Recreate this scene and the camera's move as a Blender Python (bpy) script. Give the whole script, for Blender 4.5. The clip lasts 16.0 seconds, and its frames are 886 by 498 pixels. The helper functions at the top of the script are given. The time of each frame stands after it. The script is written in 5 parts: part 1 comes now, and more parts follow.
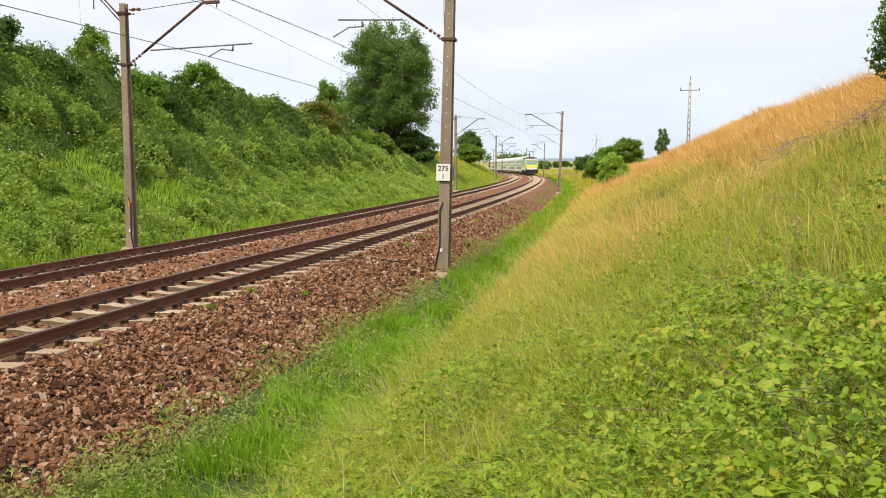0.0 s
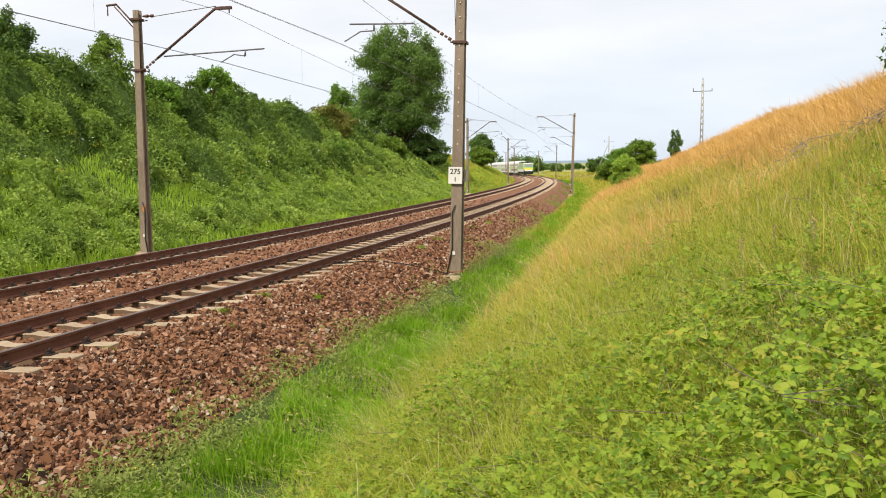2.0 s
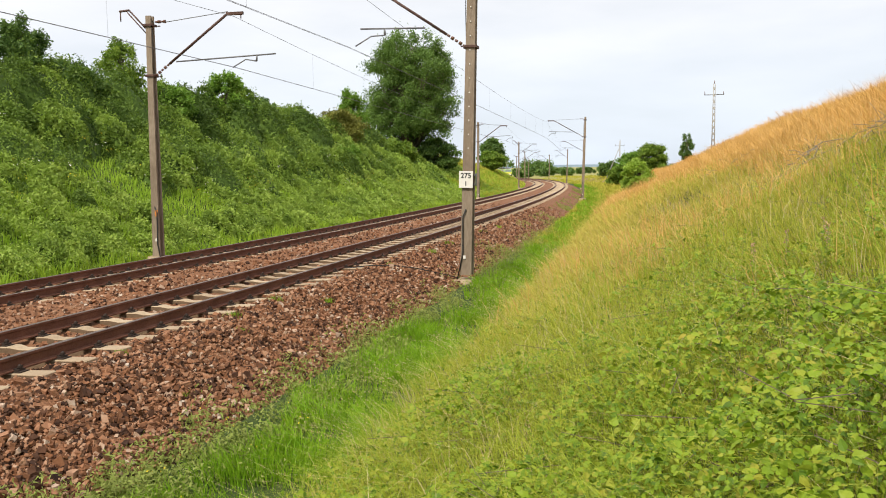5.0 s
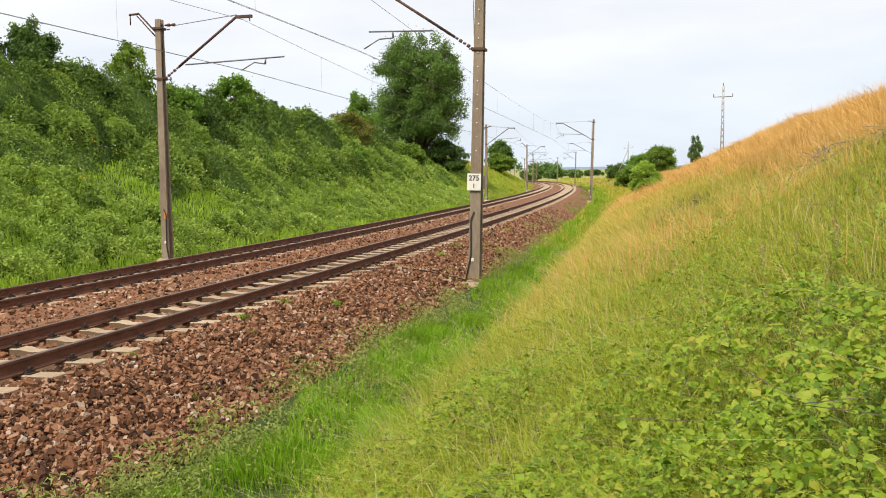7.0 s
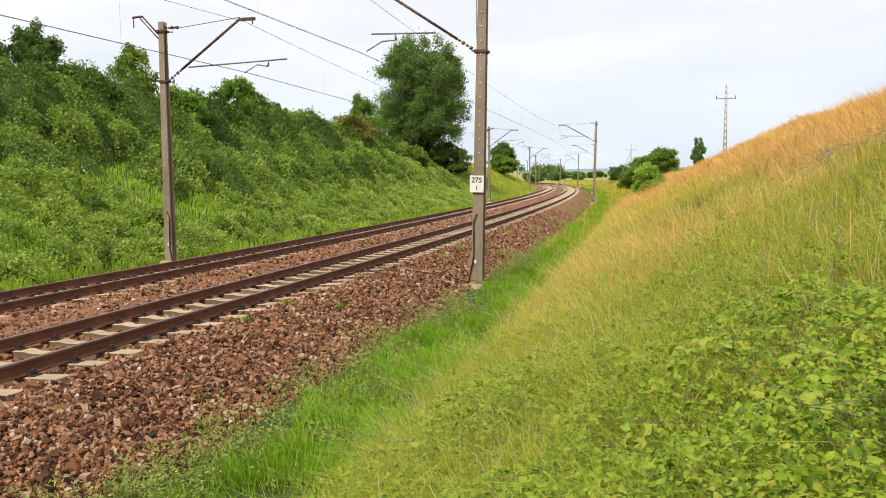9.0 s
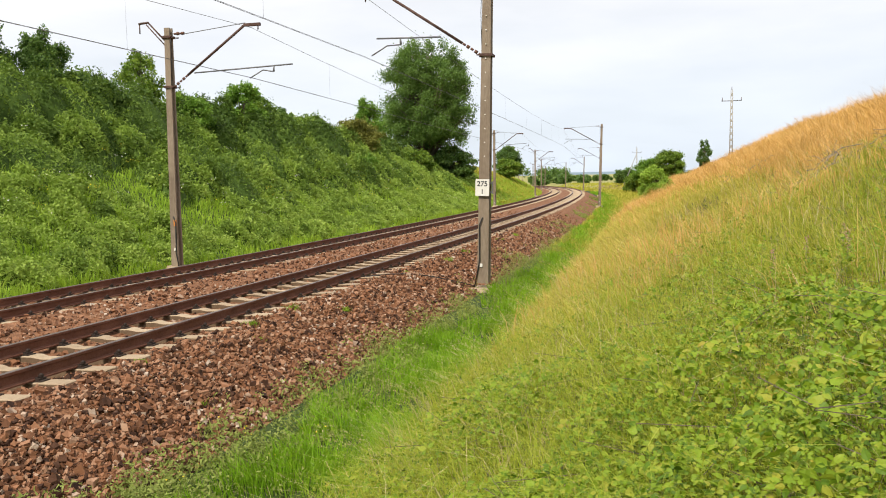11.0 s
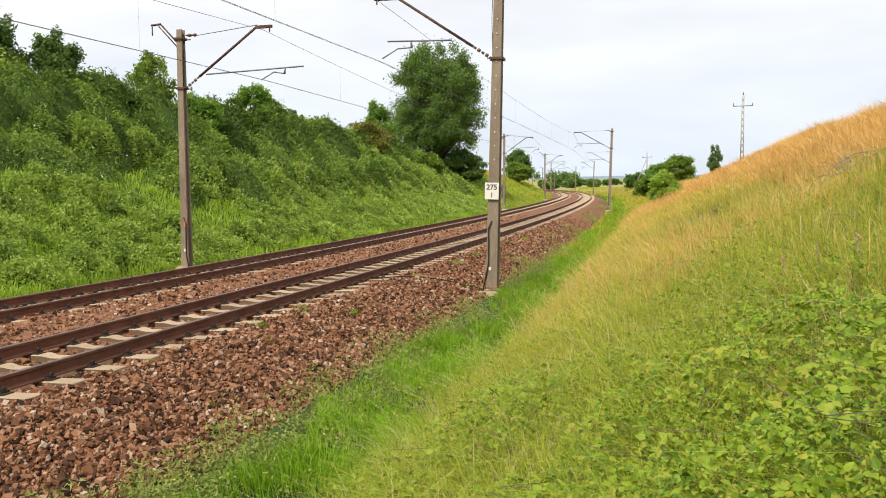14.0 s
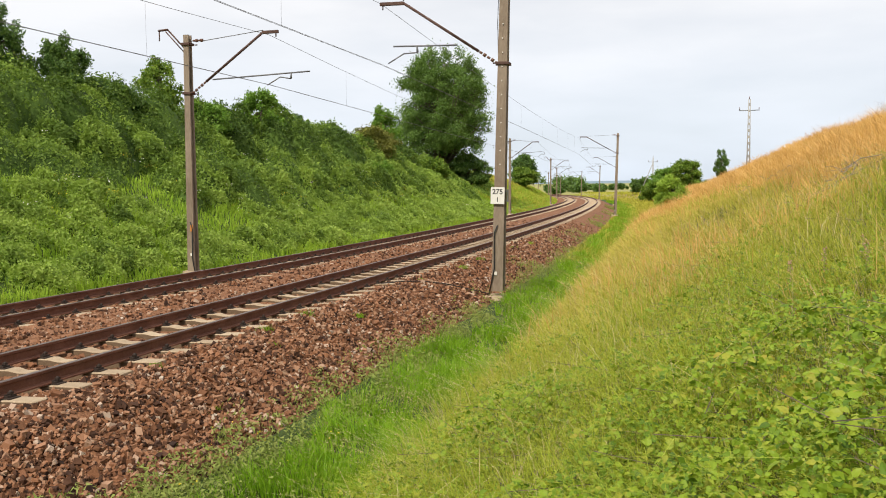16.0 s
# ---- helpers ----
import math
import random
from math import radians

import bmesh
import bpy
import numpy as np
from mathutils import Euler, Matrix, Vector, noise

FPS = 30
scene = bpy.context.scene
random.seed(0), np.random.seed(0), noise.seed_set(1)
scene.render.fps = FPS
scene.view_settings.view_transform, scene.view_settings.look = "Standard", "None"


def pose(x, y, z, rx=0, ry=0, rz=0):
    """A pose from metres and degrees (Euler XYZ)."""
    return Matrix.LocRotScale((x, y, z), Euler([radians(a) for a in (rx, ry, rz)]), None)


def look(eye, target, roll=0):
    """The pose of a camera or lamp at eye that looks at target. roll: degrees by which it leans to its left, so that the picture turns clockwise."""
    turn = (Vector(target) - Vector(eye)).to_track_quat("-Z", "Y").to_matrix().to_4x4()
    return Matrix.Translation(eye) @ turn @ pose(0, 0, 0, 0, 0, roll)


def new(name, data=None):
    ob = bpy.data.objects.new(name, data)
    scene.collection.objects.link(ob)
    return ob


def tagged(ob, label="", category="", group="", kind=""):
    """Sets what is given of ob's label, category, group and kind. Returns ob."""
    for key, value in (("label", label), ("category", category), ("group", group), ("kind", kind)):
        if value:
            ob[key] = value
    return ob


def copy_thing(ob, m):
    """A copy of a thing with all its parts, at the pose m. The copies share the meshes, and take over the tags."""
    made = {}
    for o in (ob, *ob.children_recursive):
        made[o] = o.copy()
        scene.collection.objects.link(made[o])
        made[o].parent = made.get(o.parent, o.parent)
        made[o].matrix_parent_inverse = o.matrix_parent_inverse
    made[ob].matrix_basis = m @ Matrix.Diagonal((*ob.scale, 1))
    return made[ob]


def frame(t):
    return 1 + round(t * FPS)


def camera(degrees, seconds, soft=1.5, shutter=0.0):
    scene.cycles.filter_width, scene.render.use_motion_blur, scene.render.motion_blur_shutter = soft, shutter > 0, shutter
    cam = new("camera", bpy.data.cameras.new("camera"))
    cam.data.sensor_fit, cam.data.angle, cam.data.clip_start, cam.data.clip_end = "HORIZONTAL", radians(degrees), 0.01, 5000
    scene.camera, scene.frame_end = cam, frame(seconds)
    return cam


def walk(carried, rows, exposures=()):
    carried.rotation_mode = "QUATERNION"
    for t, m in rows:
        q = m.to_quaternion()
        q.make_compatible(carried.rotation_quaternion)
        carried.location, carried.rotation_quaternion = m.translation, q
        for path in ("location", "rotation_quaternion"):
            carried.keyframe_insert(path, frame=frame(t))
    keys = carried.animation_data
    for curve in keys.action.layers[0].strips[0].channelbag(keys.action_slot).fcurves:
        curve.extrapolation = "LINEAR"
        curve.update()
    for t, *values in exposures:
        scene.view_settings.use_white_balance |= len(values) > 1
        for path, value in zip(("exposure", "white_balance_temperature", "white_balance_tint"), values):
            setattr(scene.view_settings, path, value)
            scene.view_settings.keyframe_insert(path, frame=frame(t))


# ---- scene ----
cam = camera(58.67, 16.0, soft=1.0)
walk(cam, [
    (0.0, pose(0, 0, 2.1, 83.980, 0.000, 0.000)),
    (0.5, pose(0, 0, 2.1, 84.019, -0.019, 0.133)),
    (1.0, pose(0, 0, 2.1, 83.970, 0.140, 0.358)),
    (1.5, pose(0, 0, 2.1, 84.021, 0.390, 0.403)),
    (2.0, pose(0, 0, 2.1, 84.207, 0.425, 0.873)),
    (2.5, pose(0, 0, 2.1, 84.238, 0.482, 1.139)),
    (3.0, pose(0, 0, 2.1, 84.322, 0.684, 1.356)),
    (3.5, pose(0, 0, 2.1, 84.315, 0.604, 1.503)),
    (4.0, pose(0, 0, 2.1, 84.411, 0.552, 1.495)),
    (6.5, pose(0, 0, 2.1, 84.606, 0.481, 2.073)),
    (7.0, pose(0, 0, 2.1, 84.693, 0.540, 2.227)),
    (7.5, pose(0, 0, 2.1, 84.659, 0.630, 2.434)),
    (8.0, pose(0, 0, 2.1, 84.816, 0.484, 2.503)),
    (8.5, pose(0, 0, 2.1, 84.869, 0.467, 2.388)),
    (9.0, pose(0, 0, 2.1, 84.841, 0.592, 2.426)),
    (11.5, pose(0, 0, 2.1, 85.264, 0.931, 2.965)),
    (12.0, pose(0, 0, 2.1, 85.364, 0.809, 3.262)),
    (12.5, pose(0, 0, 2.1, 85.279, 0.838, 3.273)),
    (13.0, pose(0, 0, 2.1, 85.287, 0.639, 3.341)),
    (13.5, pose(0, 0, 2.1, 85.286, 0.341, 3.419)),
    (14.0, pose(0, 0, 2.1, 85.352, 0.432, 3.516)),
    (14.5, pose(0, 0, 2.1, 85.298, 0.485, 3.701)),
    (15.0, pose(0, 0, 2.1, 85.094, 0.599, 3.860)),
    (15.5, pose(0, 0, 2.1, 85.589, 0.558, 3.523)),
    (16.0, pose(0, 0, 2.1, 85.689, 0.442, 3.934)),
], exposures=[(0.0, 0.28), (8.0, 0.29), (14.0, 0.30), (15.0, 0.24), (16.0, 0.21)])

# ---- sky, sun, exposure ----
SUN_EL, SUN_AZ = radians(52), radians(205)
world = bpy.data.worlds.new("sky")
scene.world = world
world.use_nodes = True
wn, wl = world.node_tree.nodes, world.node_tree.links
wn.clear()
w_out = wn.new("ShaderNodeOutputWorld")
w_bg = wn.new("ShaderNodeBackground")
w_sky = wn.new("ShaderNodeTexSky")
w_sky.sky_type, w_sky.sun_disc = "NISHITA", False
w_sky.sun_elevation, w_sky.sun_rotation = SUN_EL, SUN_AZ
w_sky.dust_density = 2.0
w_tc, w_map = wn.new("ShaderNodeTexCoord"), wn.new("ShaderNodeMapping")
w_map.inputs["Scale"].default_value = (1.2, 1.2, 5.0)
w_noise = wn.new("ShaderNodeTexNoise")
w_noise.inputs["Scale"].default_value, w_noise.inputs["Detail"].default_value = 2.2, 6.0
w_ramp = wn.new("ShaderNodeValToRGB")
w_ramp.color_ramp.elements[0].position, w_ramp.color_ramp.elements[0].color = 0.34, (0.76, 0.76, 0.76, 1)
w_ramp.color_ramp.elements[1].position, w_ramp.color_ramp.elements[1].color = 0.62, (0.99, 0.99, 0.99, 1)
w_mix = wn.new("ShaderNodeMix")
w_mix.data_type = "RGBA"
w_sep, w_grad = wn.new("ShaderNodeSeparateXYZ"), wn.new("ShaderNodeValToRGB")
w_grad.color_ramp.elements[0].position, w_grad.color_ramp.elements[0].color = 0.0, (0.80, 0.885, 1.0, 1)
w_grad.color_ramp.elements[1].position, w_grad.color_ramp.elements[1].color = 0.22, (0.955, 0.96, 0.985, 1)
w_gain = wn.new("ShaderNodeVectorMath")
w_gain.operation = "SCALE"
w_gain.inputs["Scale"].default_value = 10.0
wl.new(w_tc.outputs["Generated"], w_sep.inputs["Vector"])
wl.new(w_sep.outputs["Z"], w_grad.inputs["Fac"])
wl.new(w_grad.outputs["Color"], w_gain.inputs[0])
wl.new(w_gain.outputs["Vector"], w_mix.inputs["B"])
w_bg.inputs["Strength"].default_value = 0.089
wl.new(w_tc.outputs["Generated"], w_map.inputs["Vector"])
wl.new(w_map.outputs["Vector"], w_noise.inputs["Vector"])
wl.new(w_noise.outputs["Fac"], w_ramp.inputs["Fac"])
wl.new(w_ramp.outputs["Color"], w_mix.inputs["Factor"])
wl.new(w_sky.outputs["Color"], w_mix.inputs["A"])
wl.new(w_mix.outputs["Result"], w_bg.inputs["Color"])
wl.new(w_bg.outputs["Background"], w_out.inputs["Surface"])
sun_data = bpy.data.lights.new("sun", "SUN")
sun_data.energy, sun_data.angle, sun_data.color = 3.7, radians(7), (1.0, 0.922, 0.80)
sun = new("sun", sun_data)
sun.matrix_world = look((40 * math.sin(SUN_AZ), 40 * math.cos(SUN_AZ), 50), (0, 0, 0))

RNG = np.random.default_rng(7)


# ---- materials ----
def mat(name, cols, scale=3.0, rough=0.8, metal=0.0, island=0.0, objrand=0.0, bump=0.0, bump_scale=30.0,
        fine=0.35, translucent=0.0, spec=0.3, stretch=(1, 1, 1), coords="Object", tint=0.0):
    """Procedural material: colour ramp over coarse and fine noise, random by island or object."""
    m = bpy.data.materials.new(name)
    m.use_nodes = True
    n, l = m.node_tree.nodes, m.node_tree.links
    bsdf = n["Principled BSDF"]
    bsdf.inputs["Roughness"].default_value, bsdf.inputs["Metallic"].default_value = rough, metal
    bsdf.inputs["Specular IOR Level"].default_value = spec
    tc, mp = n.new("ShaderNodeTexCoord"), n.new("ShaderNodeMapping")
    mp.inputs["Scale"].default_value = stretch
    l.new(tc.outputs[coords], mp.inputs["Vector"])
    n1, n2 = n.new("ShaderNodeTexNoise"), n.new("ShaderNodeTexNoise")
    n1.inputs["Scale"].default_value, n1.inputs["Detail"].default_value = scale, 4
    n2.inputs["Scale"].default_value, n2.inputs["Detail"].default_value = scale * 9, 3
    l.new(mp.outputs["Vector"], n1.inputs["Vector"]), l.new(mp.outputs["Vector"], n2.inputs["Vector"])

    def math_node(op, a, b):
        q = n.new("ShaderNodeMath")
        q.operation = op
        for i, v in enumerate((a, b)):
            if isinstance(v, (int, float)):
                q.inputs[i].default_value = v
            else:
                l.new(v, q.inputs[i])
        return q.outputs[0]

    base_w = max(0.0, 1 - fine - island - objrand - tint)
    val = math_node("ADD", math_node("MULTIPLY", n1.outputs["Fac"], base_w), math_node("MULTIPLY", n2.outputs["Fac"], fine))
    if island:
        g = n.new("ShaderNodeNewGeometry")
        val = math_node("ADD", val, math_node("MULTIPLY", g.outputs["Random Per Island"], island))
    if objrand:
        oi = n.new("ShaderNodeObjectInfo")
        val = math_node("ADD", val, math_node("MULTIPLY", oi.outputs["Random"], objrand))
    if tint:
        at = n.new("ShaderNodeAttribute")
        at.attribute_name = "tint"
        val = math_node("ADD", val, math_node("MULTIPLY", at.outputs["Fac"], tint))
    ramp = n.new("ShaderNodeValToRGB")
    el = ramp.color_ramp.elements
    lo, hi = (0.22, 0.78) if not island else (0.12, 0.9)
    for i, c in enumerate(cols):
        pos = lo + (hi - lo) * i / max(1, len(cols) - 1)
        e = el[i] if i < 2 else el.new(pos)
        e.position, e.color = pos, (*c, 1)
    l.new(val, ramp.inputs["Fac"])
    l.new(ramp.outputs["Color"], bsdf.inputs["Base Color"])
    if bump:
        n3, b = n.new("ShaderNodeTexNoise"), n.new("ShaderNodeBump")
        n3.inputs["Scale"].default_value, n3.inputs["Detail"].default_value = bump_scale, 5
        l.new(mp.outputs["Vector"], n3.inputs["Vector"])
        b.inputs["Strength"].default_value, b.inputs["Distance"].default_value = bump, 0.02
        l.new(n3.outputs["Fac"], b.inputs["Height"])
        l.new(b.outputs["Normal"], bsdf.inputs["Normal"])
    if translucent:
        tr, mx = n.new("ShaderNodeBsdfTranslucent"), n.new("ShaderNodeMixShader")
        l.new(ramp.outputs["Color"], tr.inputs["Color"])
        mx.inputs["Fac"].default_value = translucent
        l.new(bsdf.outputs["BSDF"], mx.inputs[1]), l.new(tr.outputs["BSDF"], mx.inputs[2])
        l.new(mx.outputs["Shader"], n["Material Output"].inputs["Surface"])
    return m


M_GRASS_GROUND = mat("turf", [(0.02, 0.03, 0.008), (0.04, 0.065, 0.012), (0.08, 0.09, 0.02)], 0.6, 0.95, bump=0.6, bump_scale=12)
M_DRY_GROUND = mat("dry_turf", [(0.10, 0.11, 0.022), (0.22, 0.17, 0.05), (0.34, 0.24, 0.08)], 0.5, 0.95, bump=0.6, bump_scale=12)
# Dark soil whose colour also holds the shade between bramble leaves.
M_SOIL_SHADE = mat("soil_and_shade", [(0.02, 0.025, 0.008), (0.05, 0.055, 0.016), (0.10, 0.085, 0.03)], 0.8, 0.95, bump=0.6, bump_scale=12)
M_FIELD = mat("field", [(0.16, 0.19, 0.05), (0.26, 0.25, 0.08), (0.36, 0.31, 0.12)], 0.02, 0.95)
# Bluish tones put the haze of distance into the far hills' colour.
M_FAR_HAZE = mat("hazy_far_land", [(0.13, 0.19, 0.24), (0.17, 0.235, 0.28), (0.23, 0.28, 0.30)], 0.006, 0.95)
M_DITCH = mat("ditch_grass", [(0.072, 0.171, 0.007), (0.171, 0.333, 0.011), (0.261, 0.441, 0.020), (0.360, 0.477, 0.045)], 0.8, 0.6, island=0.35, translucent=0.42)
M_SLOPE = mat("slope_grass", [(0.170, 0.201, 0.017), (0.339, 0.355, 0.035), (0.498, 0.456, 0.064), (0.668, 0.541, 0.159)], 0.5, 0.7, island=0.45, fine=0.3, translucent=0.35)
M_STRAW = mat("dry_grass", [(0.47, 0.27, 0.065), (0.64, 0.375, 0.10), (0.74, 0.475, 0.175), (0.80, 0.62, 0.31)], 0.4, 0.75, island=0.4, translucent=0.32)
M_STALK = mat("seed_stalks", [(0.36, 0.28, 0.12), (0.55, 0.44, 0.22), (0.70, 0.60, 0.36)], 0.8, 0.7, island=0.5, translucent=0.2)
M_BRAMBLE = mat("bramble_leaves", [(0.035, 0.075, 0.006), (0.105, 0.19, 0.010), (0.19, 0.285, 0.015), (0.25, 0.35, 0.024), (0.33, 0.34, 0.035), (0.42, 0.21, 0.05)], 1.0, 0.55, island=0.52, fine=0.2, translucent=0.33, spec=0.3)
M_LEFT_GRASS = mat("bank_grass", [(0.13, 0.22, 0.014), (0.25, 0.40, 0.028), (0.37, 0.52, 0.046), (0.50, 0.55, 0.12)], 0.35, 0.65, island=0.35, translucent=0.42)
M_SHRUB = mat("shrub_leaves", [(0.040, 0.086, 0.011), (0.115, 0.201, 0.021), (0.230, 0.333, 0.037), (0.391, 0.483, 0.086)], 0.30, 0.55, island=0.38, translucent=0.36)
M_SCRUB = mat("scrub_leaves", [(0.03, 0.063, 0.014), (0.085, 0.15, 0.024), (0.175, 0.27, 0.04), (0.30, 0.42, 0.065), (0.43, 0.53, 0.11)], 0.6, 0.6, island=0.10, fine=0.10, tint=0.5, translucent=0.4)
# Dark greens painted for the shade inside the shrubs.
M_SCRUB_SHADE = mat("foliage_shade", [(0.022, 0.042, 0.006), (0.055, 0.10, 0.012), (0.10, 0.16, 0.022)], 1.2, 0.9, bump=1.0, bump_scale=14)
M_FRESH = mat("fresh_grass", [(0.14, 0.195, 0.011), (0.28, 0.345, 0.023), (0.40, 0.45, 0.038), (0.50, 0.50, 0.10)], 0.7, 0.65, island=0.5, fine=0.25, translucent=0.33)
M_HAY = mat("pale_grass", [(0.38, 0.37, 0.045), (0.52, 0.46, 0.075), (0.64, 0.51, 0.13), (0.74, 0.60, 0.25)], 0.5, 0.7, island=0.4, translucent=0.36)
M_BIGTREE = mat("big_tree_leaves", [(0.047, 0.095, 0.022), (0.101, 0.182, 0.035), (0.176, 0.284, 0.054), (0.284, 0.405, 0.095)], 0.35, 0.5, island=0.3, translucent=0.36)
M_TREE = mat("tree_leaves", [(0.041, 0.081, 0.022), (0.081, 0.155, 0.032), (0.149, 0.243, 0.049), (0.230, 0.338, 0.081)], 0.5, 0.5, island=0.4, translucent=0.32)
M_LIGHT_TREE = mat("light_tree_leaves", [(0.09, 0.19, 0.02), (0.17, 0.31, 0.035), (0.28, 0.41, 0.07)], 0.8, 0.5, island=0.4, translucent=0.38)
M_LIME = mat("lime_leaves", [(0.19, 0.32, 0.03), (0.33, 0.48, 0.06), (0.46, 0.58, 0.11)], 0.8, 0.5, island=0.4, translucent=0.42)
M_BARK = mat("bark", [(0.05, 0.035, 0.025), (0.11, 0.085, 0.06), (0.2, 0.17, 0.13)], 6, 0.9, bump=0.8, stretch=(1, 1, 0.2))
M_BROWNSHRUB = mat("brownish_shrub_leaves", [(0.10, 0.12, 0.02), (0.20, 0.21, 0.035), (0.30, 0.26, 0.06)], 0.6, 0.6, island=0.4, translucent=0.3)
M_WEED = mat("weed_leaves", [(0.13, 0.17, 0.035), (0.24, 0.29, 0.06), (0.36, 0.37, 0.12)], 1.0, 0.7, island=0.4, translucent=0.3)
M_TWIG = mat("dead_wood", [(0.13, 0.10, 0.075), (0.24, 0.20, 0.15), (0.34, 0.29, 0.23)], 8, 0.9)
M_YELLOW = mat("yellow_flowers", [(0.7, 0.5, 0.02), (0.8, 0.65, 0.05)], 5, 0.6, island=0.3, translucent=0.3)
M_PINK = mat("pink_flowers", [(0.36, 0.20, 0.15), (0.48, 0.30, 0.22)], 5, 0.7, island=0.3)
M_STONE = mat("ballast_stone", [(0.022, 0.009, 0.005), (0.055, 0.023, 0.011), (0.105, 0.045, 0.021), (0.17, 0.073, 0.033), (0.24, 0.108, 0.052), (0.28, 0.14, 0.076), (0.33, 0.20, 0.125), (0.52, 0.45, 0.37)], 1.5, 0.85, island=0.70, fine=0.10, bump=0.3, bump_scale=60)
M_BED = mat("ballast_bed", [(0.045, 0.018, 0.008), (0.12, 0.052, 0.024), (0.26, 0.122, 0.060), (0.40, 0.225, 0.13)], 5, 0.95, fine=0.6, bump=1.0, bump_scale=24)
M_CONC = mat("sleeper_concrete", [(0.231, 0.165, 0.105), (0.363, 0.275, 0.182), (0.495, 0.396, 0.275)], 4, 0.9, objrand=0.25, bump=0.4, bump_scale=50)
# Brown dust on the sleeper sides, darkened further for their shade.
M_SIDE_SHADE_DUST = mat("shaded_dusty_concrete", [(0.07, 0.042, 0.024), (0.13, 0.085, 0.05), (0.21, 0.145, 0.09)], 5, 0.95, bump=0.4, bump_scale=50)
M_POST = mat("post_concrete", [(0.13, 0.095, 0.065), (0.23, 0.18, 0.13), (0.33, 0.27, 0.20)], 2.2, 0.9, bump=0.5, bump_scale=40, stretch=(1, 1, 0.3))
M_POLE = mat("pole_concrete", [(0.24, 0.23, 0.21), (0.34, 0.33, 0.31), (0.44, 0.43, 0.40)], 2.2, 0.9, bump=0.4, bump_scale=40)
M_RUST = mat("rail_rust", [(0.08, 0.032, 0.019), (0.15, 0.061, 0.037), (0.225, 0.10, 0.063)], 3, 0.8, bump=0.4, bump_scale=60)
M_RAILTOP = mat("rail_head", [(0.14, 0.10, 0.085), (0.24, 0.19, 0.17)], 3, 0.42, metal=0.7)
M_CLIP = mat("rail_clip", [(0.03, 0.022, 0.018), (0.07, 0.05, 0.04)], 20, 0.7, metal=0.3)
M_STEEL = mat("brown_steel", [(0.04, 0.022, 0.018), (0.09, 0.05, 0.038), (0.15, 0.09, 0.07)], 5, 0.7, metal=0.2)
M_GREYSTEEL = mat("grey_steel", [(0.12, 0.12, 0.12), (0.22, 0.22, 0.22)], 8, 0.6, metal=0.4)
M_WIRE = mat("copper_wire", [(0.09, 0.085, 0.08), (0.15, 0.14, 0.13)], 5, 0.6, metal=0.4)
M_INSUL = mat("insulator", [(0.10, 0.045, 0.03), (0.16, 0.08, 0.05)], 8, 0.3)
M_WHITE = mat("white_plate", [(0.62, 0.60, 0.54), (0.74, 0.72, 0.66)], 8, 0.6)
M_BLACK = mat("black_paint", [(0.02, 0.02, 0.02), (0.035, 0.035, 0.035)], 8, 0.6)
M_ORANGE = mat("orange_mark", [(0.5, 0.17, 0.03), (0.6, 0.24, 0.05)], 12, 0.7)
M_TWHITE = mat("train_white", [(0.62, 0.62, 0.60), (0.74, 0.74, 0.72)], 1, 0.35, spec=0.5)
M_TGREEN = mat("train_green", [(0.24, 0.38, 0.08), (0.31, 0.46, 0.11)], 1, 0.35, spec=0.5)
M_TYELLOW = mat("train_yellow", [(0.62, 0.60, 0.05), (0.75, 0.70, 0.08)], 1, 0.35, spec=0.5)
M_TGREY = mat("train_grey", [(0.30, 0.30, 0.31), (0.42, 0.42, 0.43)], 1, 0.5)
M_TDARK = mat("train_dark", [(0.012, 0.012, 0.013), (0.03, 0.03, 0.03)], 2, 0.6)
M_TGLASS = mat("train_glass", [(0.02, 0.025, 0.03), (0.04, 0.05, 0.055)], 2, 0.08, spec=0.8)
M_TBROWN = mat("train_brown_glass", [(0.10, 0.035, 0.025), (0.16, 0.06, 0.04)], 2, 0.2, spec=0.6)
# Windscreen glass painted paler to carry the reflected sky.
M_TSCREEN_SKY = mat("windscreen_sky_sheen", [(0.14, 0.17, 0.16), (0.22, 0.26, 0.24)], 2, 0.15, spec=0.6)
M_TLAMP = bpy.data.materials.new("lit_lamp")
M_TLAMP.use_nodes = True
M_TLAMP.node_tree.nodes["Principled BSDF"].inputs["Emission Color"].default_value = (1, 0.95, 0.85, 1)
M_TLAMP.node_tree.nodes["Principled BSDF"].inputs["Emission Strength"].default_value = 0.4


# ---- mesh helpers ----
def mesh_np(name, verts, faces, material, smooth=False):
    """One mesh from arrays: verts (n, 3), faces (m, 3 or 4)."""
    verts, faces = np.asarray(verts, np.float32), np.asarray(faces, np.int32)
    me = bpy.data.meshes.new(name)
    k = faces.shape[1]
    me.vertices.add(len(verts)), me.loops.add(faces.size), me.polygons.add(len(faces))
    me.vertices.foreach_set("co", verts.ravel())
    me.loops.foreach_set("vertex_index", faces.ravel())
    me.polygons.foreach_set("loop_start", np.arange(len(faces), dtype=np.int32) * k)
    me.polygons.foreach_set("loop_total", np.full(len(faces), k, np.int32))
    me.polygons.foreach_set("use_smooth", np.full(len(faces), smooth))
    for m in material if isinstance(material, (list, tuple)) else [material]:
        me.materials.append(m)
    me.update(calc_edges=True)
    return me


